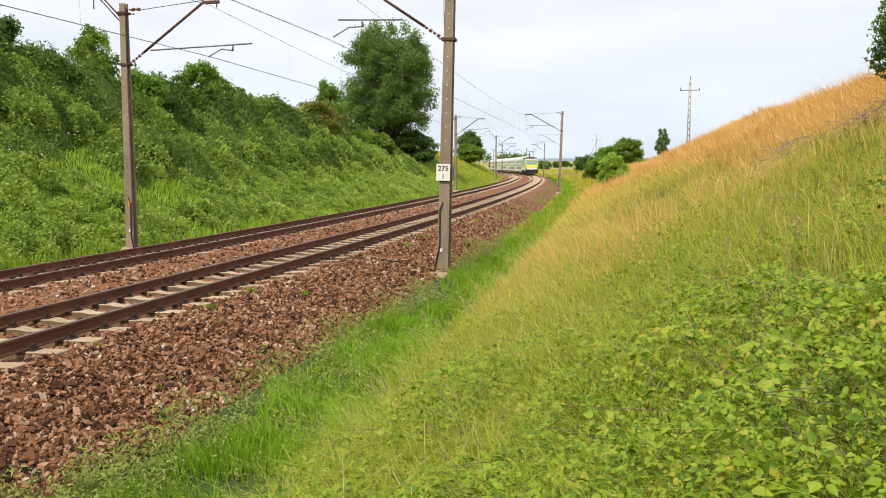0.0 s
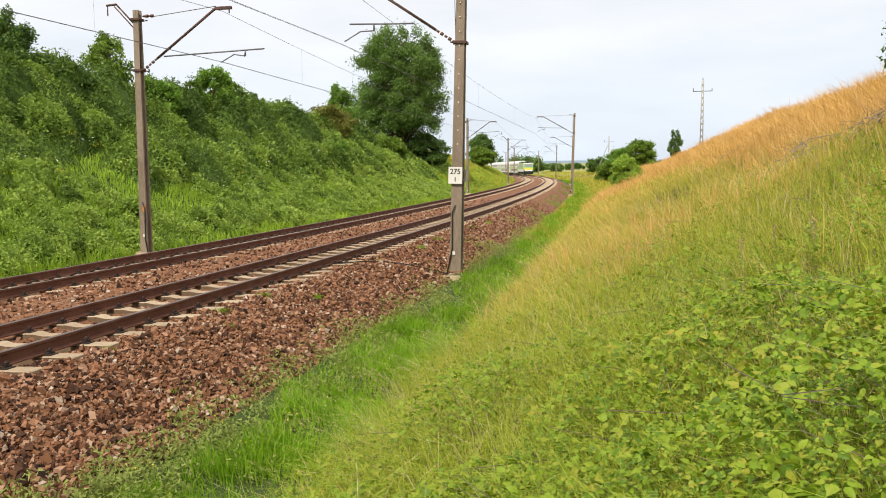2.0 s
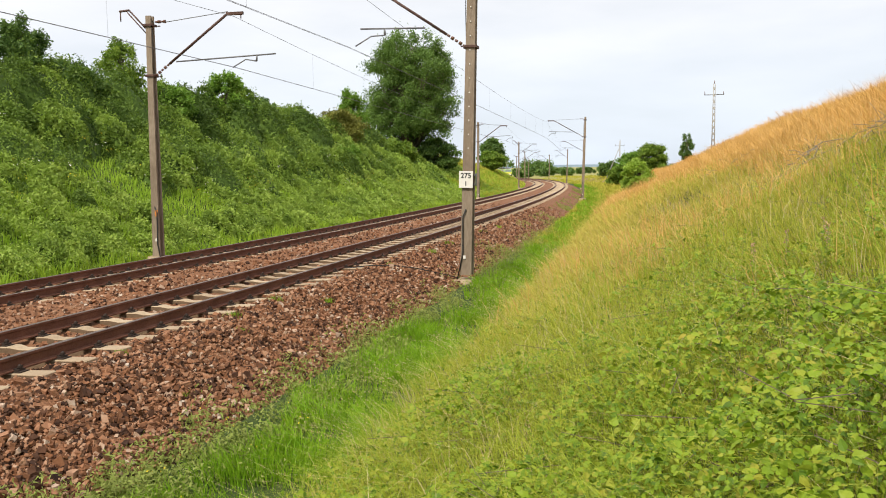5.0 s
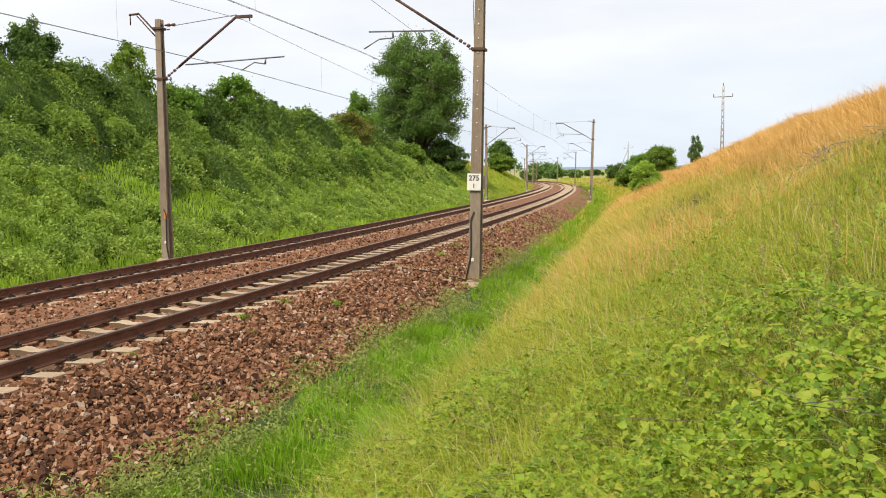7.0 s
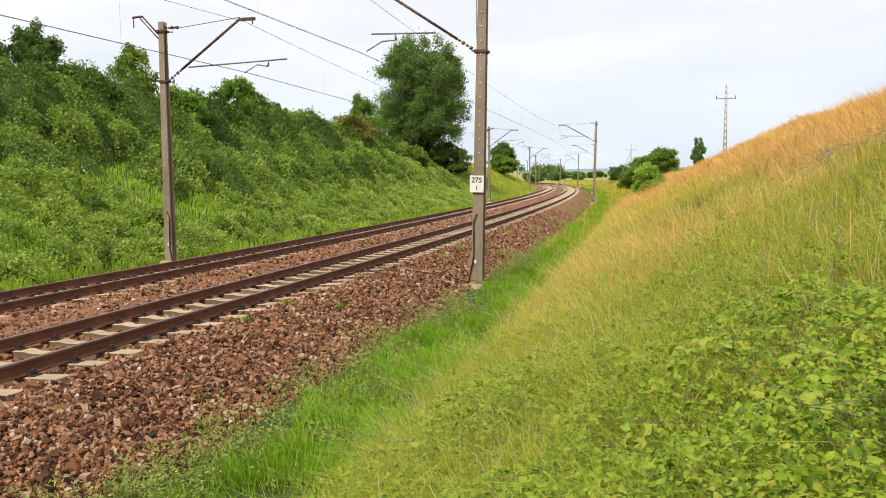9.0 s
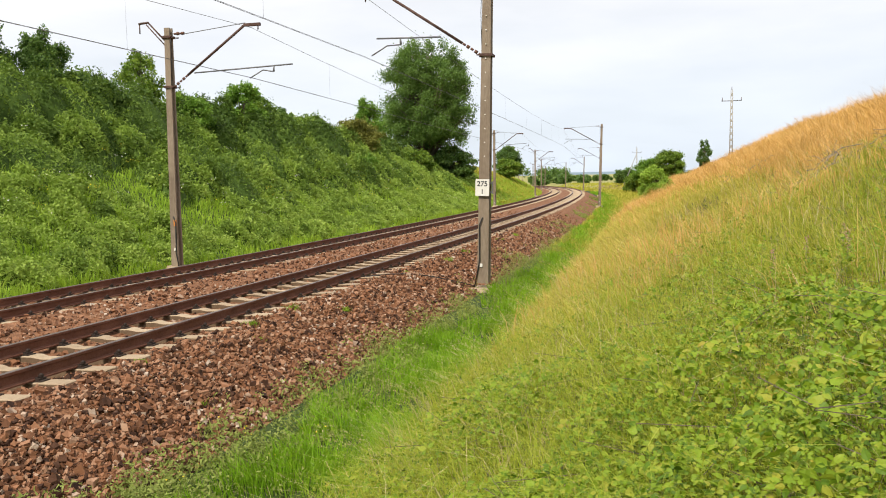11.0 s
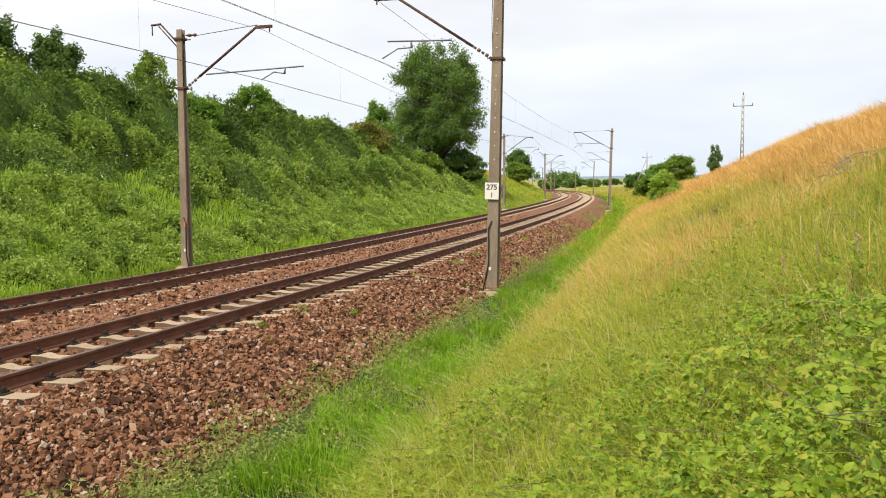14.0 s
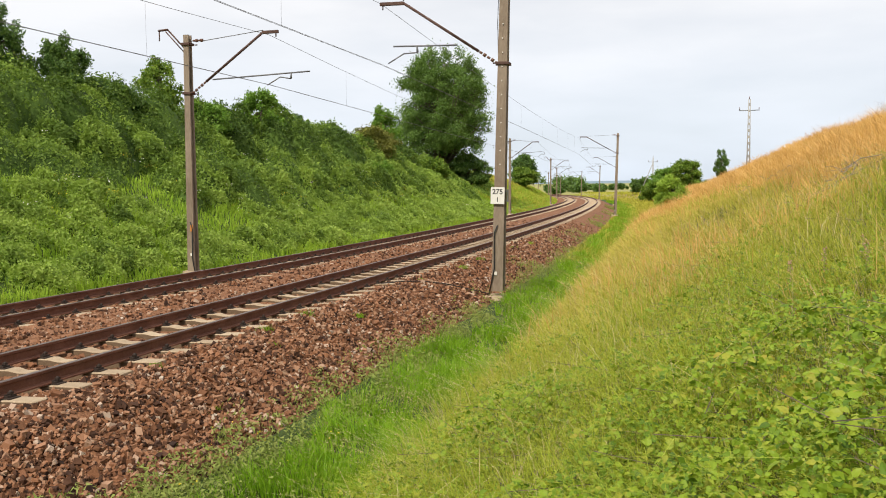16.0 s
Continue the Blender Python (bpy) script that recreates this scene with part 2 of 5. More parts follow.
def part(name, bm, material, parent, label=""):
    me = bpy.data.meshes.new(name)
    bm.normal_update()
    bm.to_mesh(me)
    bm.free()
    for m in material if isinstance(material, (list, tuple)) else [material]:
        me.materials.append(m)
    ob = new(name, me)
    ob.parent = parent
    return tagged(ob, label) if label else ob


def box(bm, sx, sy, sz, m=None, bevel=0.0, mi=0):
    made = bmesh.ops.create_cube(bm, size=1, matrix=(m or Matrix()) @ Matrix.Diagonal((sx, sy, sz, 1)))
    faces = {f for v in made["verts"] for f in v.link_faces}
    for f in faces:
        f.material_index = mi
    if bevel:
        edges = {e for v in made["verts"] for e in v.link_edges}
        bmesh.ops.bevel(bm, geom=list(edges), offset=bevel, segments=2, affect="EDGES", profile=0.6)
    return bm


def rod(bm, a, b, r, r2=None, seg=8, mi=0):
    a, b = Vector(a), Vector(b)
    d = b - a
    m = Matrix.Translation((a + b) / 2) @ d.to_track_quat("Z", "Y").to_matrix().to_4x4()
    made = bmesh.ops.create_cone(bm, cap_ends=True, segments=seg, radius1=r, radius2=r if r2 is None else r2, depth=d.length, matrix=m)
    for f in {f for v in made["verts"] for f in v.link_faces}:
        f.material_index = mi
        f.smooth = len(f.verts) == 4
    return bm


def tube(points, r, seg=6):
    """One connected tube along points."""
    bm = bmesh.new()
    pts = [Vector(p) for p in points]
    rings = []
    for i, p in enumerate(pts):
        d = (pts[min(i + 1, len(pts) - 1)] - pts[max(i - 1, 0)]).normalized()
        a = d.cross(Vector((0.31, 0.95, 0.05)) if abs(d.z) > 0.9 else Vector((0, 0, 1))).normalized()
        b = d.cross(a)
        rings.append([bm.verts.new(p + (a * math.cos(2 * math.pi * k / seg) + b * math.sin(2 * math.pi * k / seg)) * r) for k in range(seg)])
    for p, q in zip(rings[:-1], rings[1:]):
        for k in range(seg):
            bm.faces.new((p[k], p[(k + 1) % seg], q[(k + 1) % seg], q[k])).smooth = True
    bm.faces.new(rings[0][::-1]), bm.faces.new(rings[-1])
    bmesh.ops.recalc_face_normals(bm, faces=bm.faces)
    return bm


# ---- the line of the railway ----
S_KNOT = [-200, -10, 10, 30, 50, 75, 100, 130, 170, 220, 300, 1000]
K_KNOT = [-0.00111, -0.00111, -0.00107, -0.00094, -0.00087, -0.00077, -0.00077, -0.00102, -0.00115, -0.00116, -0.00117, -0.00117]
X0, Y0, TH0 = -5.573, 10.924, 0.23136
CANT, DROP, SPACING, GAUGE = 0.059, 0.043, 4.03, 1.507
S_LINE = np.arange(-80, 961, 1.0)
_k = np.interp(S_LINE, S_KNOT, K_KNOT)
H_LINE = np.cumsum(_k)
H_LINE = H_LINE - H_LINE[80] + TH0
X_LINE, Y_LINE = np.cumsum(np.sin(H_LINE)), np.cumsum(np.cos(H_LINE))
X_LINE, Y_LINE = X_LINE - X_LINE[80] + X0, Y_LINE - Y_LINE[80] + Y0


def heading(s):
    return np.interp(s, S_LINE, H_LINE)


def to_xy(s, u):
    """World x, y at station s along the near track and u metres to its left."""
    h = heading(s)
    return np.interp(s, S_LINE, X_LINE) - np.cos(h) * u, np.interp(s, S_LINE, Y_LINE) + np.sin(h) * u


def to_su(x, y):
    x, y = np.asarray(x, float), np.asarray(y, float)
    shape = x.shape
    x, y = x.ravel(), y.ravel()
    best, bd = np.zeros(x.size, int), np.full(x.size, 1e18)
    for i in range(0, len(S_LINE), 3):
        d = (x - X_LINE[i]) ** 2 + (y - Y_LINE[i]) ** 2
        q = d < bd
        best[q], bd[q] = i, d[q]
    h = H_LINE[best]
    dx, dy = x - X_LINE[best], y - Y_LINE[best]
    s = S_LINE[best] + dx * np.sin(h) + dy * np.cos(h)
    u = -dx * np.cos(h) + dy * np.sin(h)
    return s.reshape(shape), u.reshape(shape)


def vnoise(x, y, seed=0):
    """Smooth value noise, 0 to 1, of arrays."""
    xi, yi = np.floor(x).astype(np.int64), np.floor(y).astype(np.int64)
    fx, fy = x - xi, y - yi
    fx, fy = fx * fx * (3 - 2 * fx), fy * fy * (3 - 2 * fy)

    def h(a, b):
        v = (a * 374761393 + b * 668265263 + seed * 974711) & 0x7FFFFFFF
        v = ((v ^ (v >> 13)) * 1274126177) & 0x7FFFFFFF
        return ((v ^ (v >> 16)) & 0xFFFF) / 65535.0

    return (h(xi, yi) * (1 - fx) + h(xi + 1, yi) * fx) * (1 - fy) + (h(xi, yi + 1) * (1 - fx) + h(xi + 1, yi + 1) * fx) * fy


def smin(a, b, k):
    h = np.clip(0.5 + 0.5 * (b - a) / k, 0, 1)
    return b * (1 - h) + a * h - k * h * (1 - h)


def bank_toe(s):
    """Distance of the foot of the near bank from the near track; the ditch widens along the line."""
    return np.interp(s, [-80, 38, 60, 76, 92, 120, 200], [5.3, 5.3, 6.3, 7.7, 9.0, 11.4, 14.0])


def height(x, y):
    """Height of the ground: railway formation, ditch, both banks, fields and far hills."""
    s, u = to_su(x, y)
    r = np.hypot(x, y)
    crest_r = np.interp(s, [-80, 60, 90, 123, 150, 185, 260], [6.3, 6.2, 5.2, 3.5, 2.4, 1.5, 1.1])
    crest_l = np.interp(s, [-80, 60, 110, 150, 185, 215, 260], [5.6, 5.4, 4.9, 3.9, 2.0, 0.8, 0.7])
    toe = bank_toe(s)
    right = -0.85 + np.maximum(smin(0.5 * (-u - toe), crest_r, 0.7), 0)
    lip = np.clip((-u - toe + 0.15) / 0.5, 0, 1)
    right = right + 0.26 * lip * lip * (3 - 2 * lip) * np.clip(1 - (-u - toe - 1.2) / 4, 0, 1) * np.clip((60 - s) / 20, 0, 1)
    left = -0.5 + np.maximum(smin(0.55 * (u - 7.6), crest_l, 0.9), 0)
    bed = np.interp(u, [-4.3, -3.2, -2.6, 6.4, 7.2], [-0.85, -0.82, -1.1, -1.1, -0.5])
    z = np.where(u < -4.3, right, np.where(u > 7.2, left, bed))
    rough = (vnoise(x * 0.6, y * 0.6, 3) - 0.5) * 0.22 + (vnoise(x * 0.15, y * 0.15, 4) - 0.5) * 0.5
    z = z + rough * np.clip((np.abs(u - 1.5) - 6.5) / 4, 0, 1)
    far = np.clip((r - 300) / 500, 0, 1)
    hills = 26 * np.clip((r - 900) / 1300, 0, 1) * (0.55 + 0.6 * vnoise(x * 0.0016, y * 0.0016, 5))
    return z * (1 - far) + far * 0.6 + hills


def ground():
    ang = np.concatenate([np.arange(-42, 42, 0.4), np.arange(42, 318, 6.0)])
    ang = np.radians(ang)
    rad = np.concatenate([[0.0], 0.6 * 1.036 ** np.arange(240)])
    A, R = np.meshgrid(ang, rad)
    X, Y = np.sin(A) * R, np.cos(A) * R
    Z = height(X, Y)
    nr, na = X.shape
    i, j = np.meshgrid(np.arange(nr - 1), np.arange(na), indexing="ij")
    j2 = (j + 1) % na
    f = np.stack([i * na + j, (i + 1) * na + j, (i + 1) * na + j2, i * na + j2], -1).reshape(-1, 4)
    me = mesh_np("ground", np.stack([X, Y, Z], -1).reshape(-1, 3), f, [M_GRASS_GROUND, M_DRY_GROUND, M_FIELD, M_FAR_HAZE, M_SOIL_SHADE], True)
    cx, cy = X[i, j].ravel(), Y[i, j].ravel()
    s, u = to_su(cx, cy)
    r = np.hypot(cx, cy)
    mi = np.where(u < -5.2, 1, 0)
    # near bank: soil darkened for the shaded gaps under the leaves
    mi = np.where((u < -5.2) & (u > -13) & (r < 22 + 10 * vnoise(cx * 0.2, cy * 0.2, 8)), 4, mi)
    mi = np.where((np.abs(u - 1) > 26) & (r > 60) | (r > 260), 2, mi)
    # beyond 1500 m the land takes the haze-coloured material
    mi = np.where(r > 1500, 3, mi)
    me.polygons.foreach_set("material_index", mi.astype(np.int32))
    ob = new("ground", me)
    tagged(ob, "grassy cutting slopes, ditch, fields and far hills", "ground", kind="structure")


ground()


# ---- foliage from arrays ----
def unit(v):
    return v / (np.linalg.norm(v, axis=-1, keepdims=True) + 1e-9)


def blades(base, h, w, lean, rng):
    """Bent tapering blades: base (n,3), height, width, lean vector (n,2)."""
    n = len(base)
    a = rng.uniform(0, 2 * np.pi, n)
    side = np.stack([np.cos(a), np.sin(a), np.zeros(n)], 1) * (w / 2)[:, None]
    up = np.zeros((n, 3))
    up[:, 2] = h
    ln = np.concatenate([lean, np.zeros((n, 1))], 1) * h[:, None]
    mid = base + up * 0.55 + ln * 0.25
    tip = base + up * (1 - 0.25 * np.clip(np.hypot(lean[:, 0], lean[:, 1]), 0, 1.5))[:, None] + ln
    v = np.stack([base - side, base + side, mid + side * 0.75, mid - side * 0.75, tip], 1).reshape(-1, 3)
    o = np.arange(n)[:, None] * 5
    f = np.concatenate([o + [0, 1, 2], o + [0, 2, 3], o + [3, 2, 4]])
    return v, f


def leaf_tris(c, size, rng, up=0.35, aspect=0.62):
    """Folded leaves of two triangles round the centres c (n,3)."""
    n = len(c)
    d = unit(rng.normal(size=(n, 3)) + np.array([0, 0, -0.1]))
    nr = unit(rng.normal(size=(n, 3)) + np.array([0, 0, up * 4]))
    s = unit(np.cross(d, nr))
    nr = np.cross(s, d)
    L = size[:, None]
    base, tip = c - d * L * 0.5, c + d * L * 0.5 - nr * L * 0.12
    l, r = c + s * L * aspect * 0.5 + nr * L * 0.1 - d * L * 0.08, c - s * L * aspect * 0.5 + nr * L * 0.1 - d * L * 0.08
    v = np.stack([base, r, tip, l], 1).reshape(-1, 3)
    o = np.arange(n)[:, None] * 4
    return v, np.concatenate([o + [0, 1, 2], o + [0, 2, 3]])


def leaf_single(c, size, rng, up=0.5, aspect=0.7):
    """Small leaves of one triangle each round the centres c (n,3)."""
    n = len(c)
    d = unit(rng.normal(size=(n, 3)))
    nr = unit(rng.normal(size=(n, 3)) + np.array([0, 0, up * 3]))
    s = unit(np.cross(d, nr))
    L = size[:, None]
    v = np.stack([c - d * L * 0.45 + s * L * aspect * 0.5, c - d * L * 0.45 - s * L * aspect * 0.5, c + d * L * 0.65], 1).reshape(-1, 3)
    return v, np.arange(3 * n).reshape(n, 3)


def stuff(name, vf, material, label, category):
    ob = new(name, mesh_np(name, vf[0], vf[1], material))
    return tagged(ob, label, category, kind="stuff")


def join(parts):
    vs, fs, o = [], [], 0
    for v, f in parts:
        vs.append(v), fs.append(f + o)
        o += len(v)
    return np.concatenate(vs), np.concatenate(fs)


def scatter(n, u0, u1, rng, r0=1.6, r1=150.0, s_min=-9.0, power=0.0):
    """Points on the ground between two lateral offsets, denser near the camera, in its field of view."""
    r = r0 * (r1 / r0) ** rng.uniform(0, 1, n) ** (1 / (1 + power))
    s = -9 + r * rng.choice([1, 1], n)
    u = rng.uniform(u0, u1, n)
    s = np.where(s < s_min, s_min, s)
    x, y = to_xy(s, u)
    a = np.degrees(np.arctan2(x, y))
    d = np.hypot(x, y)
    ok = (a > -38) & (a < 34) & (y > 0.3) & (d > 1.3)
    x, y, s, u, d = x[ok], y[ok], s[ok], u[ok], d[ok]
    return x, y, height(x, y), s, u, d


def grass(name, n, u0, u1, hh, ww, material, label, seed, r0=1.6, r1=150.0, leanv=(0, 0), leans=0.25, mask=None, power=0.0):
    rng = np.random.default_rng(seed)
    x, y, z, s, u, d = scatter(n, u0, u1, rng, r0, r1, power=power)
    if mask is not None:
        ok = mask(x, y, s, u, d, rng)
        x, y, z, s, u, d = x[ok], y[ok], z[ok], s[ok], u[ok], d[ok]
    z = np.where((u > -3.45) & (u < 6.9), np.interp(u, [-3.45, -3.1, -1.75, -1.3], [-0.98, -0.80, -0.23, -0.14]), z)
    k = len(x)
    clump = 0.35 + 0.8 * vnoise(x * 1.7, y * 1.7, seed) + 0.5 * vnoise(x * 4.1, y * 4.1, seed + 5)
    h = rng.uniform(hh[0], hh[1], k) * clump
    w = ww * np.maximum(1, d / 7) ** 0.85 * rng.uniform(0.7, 1.3, k)
    sway = (np.stack([vnoise(x * 0.8, y * 0.8, seed + 1), vnoise(x * 0.8, y * 0.8, seed + 2)], 1) - 0.5) * 0.9
    lean = rng.normal(0, leans, (k, 2)) + np.array(leanv) + sway
    return stuff(name, blades(np.stack([x, y, z - 0.02], 1), h, w, lean, rng), material, label, "grass")


# ---- railway: ballast, rails, sleepers ----
def sweep(profile, s_arr, u_off, z_off=0.0, roll=0.0):
    """A closed profile (n,2 of lateral, up) swept along the line at lateral offset u_off."""
    pr = np.asarray(profile, float)
    vs = []
    for s in s_arr:
        x, y = to_xy(s, u_off - pr[:, 0])
        vs.append(np.stack([x, y, z_off + pr[:, 1] + roll * pr[:, 0]], 1))
    v = np.concatenate(vs)
    n, m = len(pr), len(s_arr)
    i, j = np.meshgrid(np.arange(m - 1), np.arange(n), indexing="ij")
    j2 = (j + 1) % n
    f = np.stack([i * n + j, i * n + j2, (i + 1) * n + j2, (i + 1) * n + j], -1).reshape(-1, 4)
    return v, f


def rail_z(off, far):
    """Height of the rail's head: the curve is canted and the far track lies a little lower."""
    return (CANT / 2 if off < 0 else -CANT / 2) - (DROP if far else 0)


S_RAIL = np.concatenate([np.arange(-30, 40, 1.0), np.arange(40, 420, 3.0), np.arange(420, 950, 10.0)])
RAIL_PROFILE = [(-0.036, 0.0), (-0.036, -0.032), (-0.009, -0.046), (-0.009, -0.135), (-0.07, -0.152), (-0.07, -0.17),
                (0.07, -0.17), (0.07, -0.152), (0.009, -0.135), (0.009, -0.046), (0.036, -0.032), (0.036, 0.0), (0.024, 0.004), (-0.024, 0.004)]


def bed_height(u):
    """Top of the ballast across both tracks."""
    return np.interp(u, [-3.5, -3.1, -1.75, -1.3, -0.88, -0.6, 0.6, 0.88, 1.35, 2.0, 2.7, 3.15, 3.45, 4.6, 4.9, 5.4, 5.9, 7.1],
                     [-1.0, -0.80, -0.24, -0.162, -0.21, -0.27, -0.29, -0.27, -0.25, -0.22, -0.175, -0.215, -0.285, -0.315, -0.30, -0.30, -0.37, -0.75])


def ballast():
    us = np.concatenate([[-3.5], np.arange(-3.3, 7.2, 0.15), [7.3]])
    ss = np.concatenate([np.arange(-30, 40, 0.5), np.arange(40, 160, 2.0), np.arange(160, 950, 6.0)])
    Sg, Ug = np.meshgrid(ss, us, indexing="ij")
    X, Y = to_xy(Sg, Ug)
    Z = bed_height(Ug) + (vnoise(X * 2.3, Y * 2.3, 11) - 0.5) * 0.05 + (vnoise(X * 9, Y * 9, 12) - 0.5) * 0.04
    n, m = Sg.shape
    i, j = np.meshgrid(np.arange(n - 1), np.arange(m - 1), indexing="ij")
    f = np.stack([i * m + j, (i + 1) * m + j, (i + 1) * m + j + 1, i * m + j + 1], -1).reshape(-1, 4)[:, ::-1]
    ob = new("ballast_bed", mesh_np("ballast_bed", np.stack([X, Y, Z], -1).reshape(-1, 3), f, M_BED, True))
    tagged(ob, "bed of reddish-brown crushed stone under the tracks", "ballast", kind="structure")


def stones(n=72000):
    """Loose crushed stones on the near part of the bed, each an uneven block."""
    rng = np.random.default_rng(21)
    r = 4.2 * (58 / 4.2) ** rng.uniform(0, 1, n)
    s, u = -9 + r, np.where(rng.uniform(0, 1, n) < 0.62, rng.uniform(-3.35, -0.8, n), rng.uniform(-0.8, 6.2, n))
    x, y = to_xy(s, u)
    a = np.degrees(np.arctan2(x, y))
    ok = (a > -34.5) & (a < 12)
    gap = ((s - 0.10) / 0.679 + 0.5) % 1.0
    on_sleeper = (np.abs(gap - 0.5) < 0.23) & ((np.abs(u) < 1.32) | (np.abs(u - SPACING) < 1.32))
    near_rail = (np.abs(np.abs(u) - 0.7535) < 0.09) | (np.abs(np.abs(u - SPACING) - 0.7535) < 0.09)
    edge = rng.uniform(0, 1, n) > np.clip((-u - 2.9) / 0.5, 0, 0.8)
    ok &= ~on_sleeper & ~near_rail & edge & (rng.uniform(0, 1, n) < np.clip((58 - r) / 24, 0, 1))
    x, y, u = x[ok], y[ok], u[ok]
    k = len(x)
    d = np.hypot(x, y)
    size = rng.lognormal(math.log(0.0212), 0.36, k).clip(0.010, 0.046) * np.maximum(1, d / 12) ** 0.15
    z = bed_height(u) + (vnoise(x * 2.3, y * 2.3, 11) - 0.5) * 0.05 + size * rng.uniform(0.0, 0.95, k)
    inside = (np.abs(u) < 1.3) | (np.abs(u - SPACING) < 1.3)
    z = np.where(inside, z - 0.012, z)
    cube = np.array([(-1, -1, -1), (1, -1, -1), (1, 1, -1), (-1, 1, -1), (-1, -1, 1), (1, -1, 1), (1, 1, 1), (-1, 1, 1)], float)
    v = cube[None] * (1 + rng.uniform(-0.55, 0.15, (k, 8, 3))) * (size[:, None] * rng.uniform(0.45, 1.25, (k, 3)))[:, None, :]
    q = unit(rng.normal(size=(k, 4)))
    w_, xx, yy, zz = q.T
    R = np.stack([1 - 2 * (yy * yy + zz * zz), 2 * (xx * yy - zz * w_), 2 * (xx * zz + yy * w_),
                  2 * (xx * yy + zz * w_), 1 - 2 * (xx * xx + zz * zz), 2 * (yy * zz - xx * w_),
                  2 * (xx * zz - yy * w_), 2 * (yy * zz + xx * w_), 1 - 2 * (xx * xx + yy * yy)], 1).reshape(k, 3, 3)
    v = np.einsum("kij,kvj->kvi", R, v) + np.stack([x, y, z], 1)[:, None]
    q6 = np.array([(0, 3, 2, 1), (4, 5, 6, 7), (0, 1, 5, 4), (1, 2, 6, 5), (2, 3, 7, 6), (3, 0, 4, 7)])
    f = (np.arange(k)[:, None, None] * 8 + q6).reshape(-1, 4)
    stuff("ballast_stones", (v.reshape(-1, 3), f), M_STONE, "loose crushed stones, reddish brown with a few pale ones", "ballast")


def sleeper_mesh():
    """Concrete sleeper: broad ends under the rails, a lower, narrower middle, sloping sides."""
    bm = bmesh.new()
    rows = []
    for x, hw, top in ((-1.28, 0.10, -0.012), (-1.26, 0.112, 0.0), (-0.5, 0.11, 0.0), (-0.36, 0.09, -0.03), (0.36, 0.09, -0.03),
                       (0.5, 0.11, 0.0), (1.26, 0.112, 0.0), (1.28, 0.10, -0.012)):
        rows.append([bm.verts.new(p) for p in ((x, -hw - 0.03, -0.21), (x, -hw, top - 0.012), (x, -hw + 0.015, top), (x, hw - 0.015, top), (x, hw, top - 0.012), (x, hw + 0.03, -0.21))])
    for a, b in zip(rows[:-1], rows[1:]):
        for i in range(5):
            # side faces get the dusty colour with shade painted in
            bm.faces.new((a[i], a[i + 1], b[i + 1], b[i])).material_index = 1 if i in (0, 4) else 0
    bm.faces.new(rows[0][::-1]), bm.faces.new(rows[-1])
    bmesh.ops.recalc_face_normals(bm, faces=bm.faces)
    me = bpy.data.meshes.new("sleeper")
    bm.to_mesh(me), bm.free()
    me.materials.append(M_CONC), me.materials.append(M_SIDE_SHADE_DUST)
    return me


def clip_mesh():
    bm = bmesh.new()
    for sx in (-1, 1):
        box(bm, 0.05, 0.12, 0.03, Matrix.Translation((sx * 0.10, 0, 0.02)))
        rod(bm, (sx * 0.105, 0, 0.0), (sx * 0.105, 0, 0.085), 0.018, seg=6)
        box(bm, 0.045, 0.045, 0.025, Matrix.Translation((sx * 0.105, 0, 0.06)))
        box(bm, 0.03, 0.09, 0.02, Matrix.Translation((sx * 0.07, 0, 0.035)))
    box(bm, 0.34, 0.15, 0.012, Matrix.Translation((0, 0, 0.006)))
    me = bpy.data.meshes.new("fastening")
    bm.to_mesh(me), bm.free()
    me.materials.append(M_CLIP)
    return me


def track(far):
    c = SPACING if far else 0.0
    top = new("railway_track")
    tagged(top, "rusty steel rails on pale concrete sleepers" + (", the track beside the bank" if far else ", the track beside the ditch"), "railway track", "pair of tracks", "structure")
    for off in (-GAUGE / 2, GAUGE / 2):
        v, f = sweep(RAIL_PROFILE, S_RAIL, c + off, rail_z(off, far))
        me = mesh_np("rail", v, f, [M_RUST, M_RAILTOP])
        k = np.arange(len(f)) % len(RAIL_PROFILE)
        me.polygons.foreach_set("material_index", np.isin(k, (11, 12, 13)).astype(np.int32))
        rail = new("rail", me)
        rail.parent = top
        tagged(rail, "brown rusted rail with a worn head")
    s0, n_own, n_all = 0.10 - 0.679 * 40, 230 if far else 300, 420
    first = 100
    sm, cm = (SLEEPER, FASTENING)
    vs = np.array([v.co for v in sm.vertices])
    fs = [list(p.vertices) for p in sm.polygons]
    rest_v, rest_f = [], []
    rng = np.random.default_rng(5 + far)
    for i in range(n_all):
        s = s0 + 0.679 * i
        x, y = to_xy(s, c)
        h = heading(s)
        z = -0.186 - (DROP if far else 0)
        m = Matrix.Translation((x, y, z)) @ Matrix.Rotation(-h + rng.normal(0, 0.006), 4, "Z") @ Matrix.Rotation(-CANT / GAUGE, 4, "Y")
        if i < n_own:
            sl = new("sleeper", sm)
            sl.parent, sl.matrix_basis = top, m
            if i < first:
                for off in (-GAUGE / 2, GAUGE / 2):
                    cl = new("fastening", cm)
                    cl.parent, cl.matrix_basis = sl, Matrix.Translation((off, 0, 0.002))
        else:
            b = len(rest_v) * len(vs)
            rest_v.append(vs @ np.array(m.to_3x3()).T + np.array(m.translation))
            rest_f += [[b + q for q in p] for p in fs]
    me = bpy.data.meshes.new("distant_sleepers")
    me.from_pydata(np.concatenate(rest_v).tolist(), [], rest_f)
    me.materials.append(M_CONC)
    ob = new("distant_sleepers", me)
    ob.parent = top
    tagged(ob, kind="stuff")


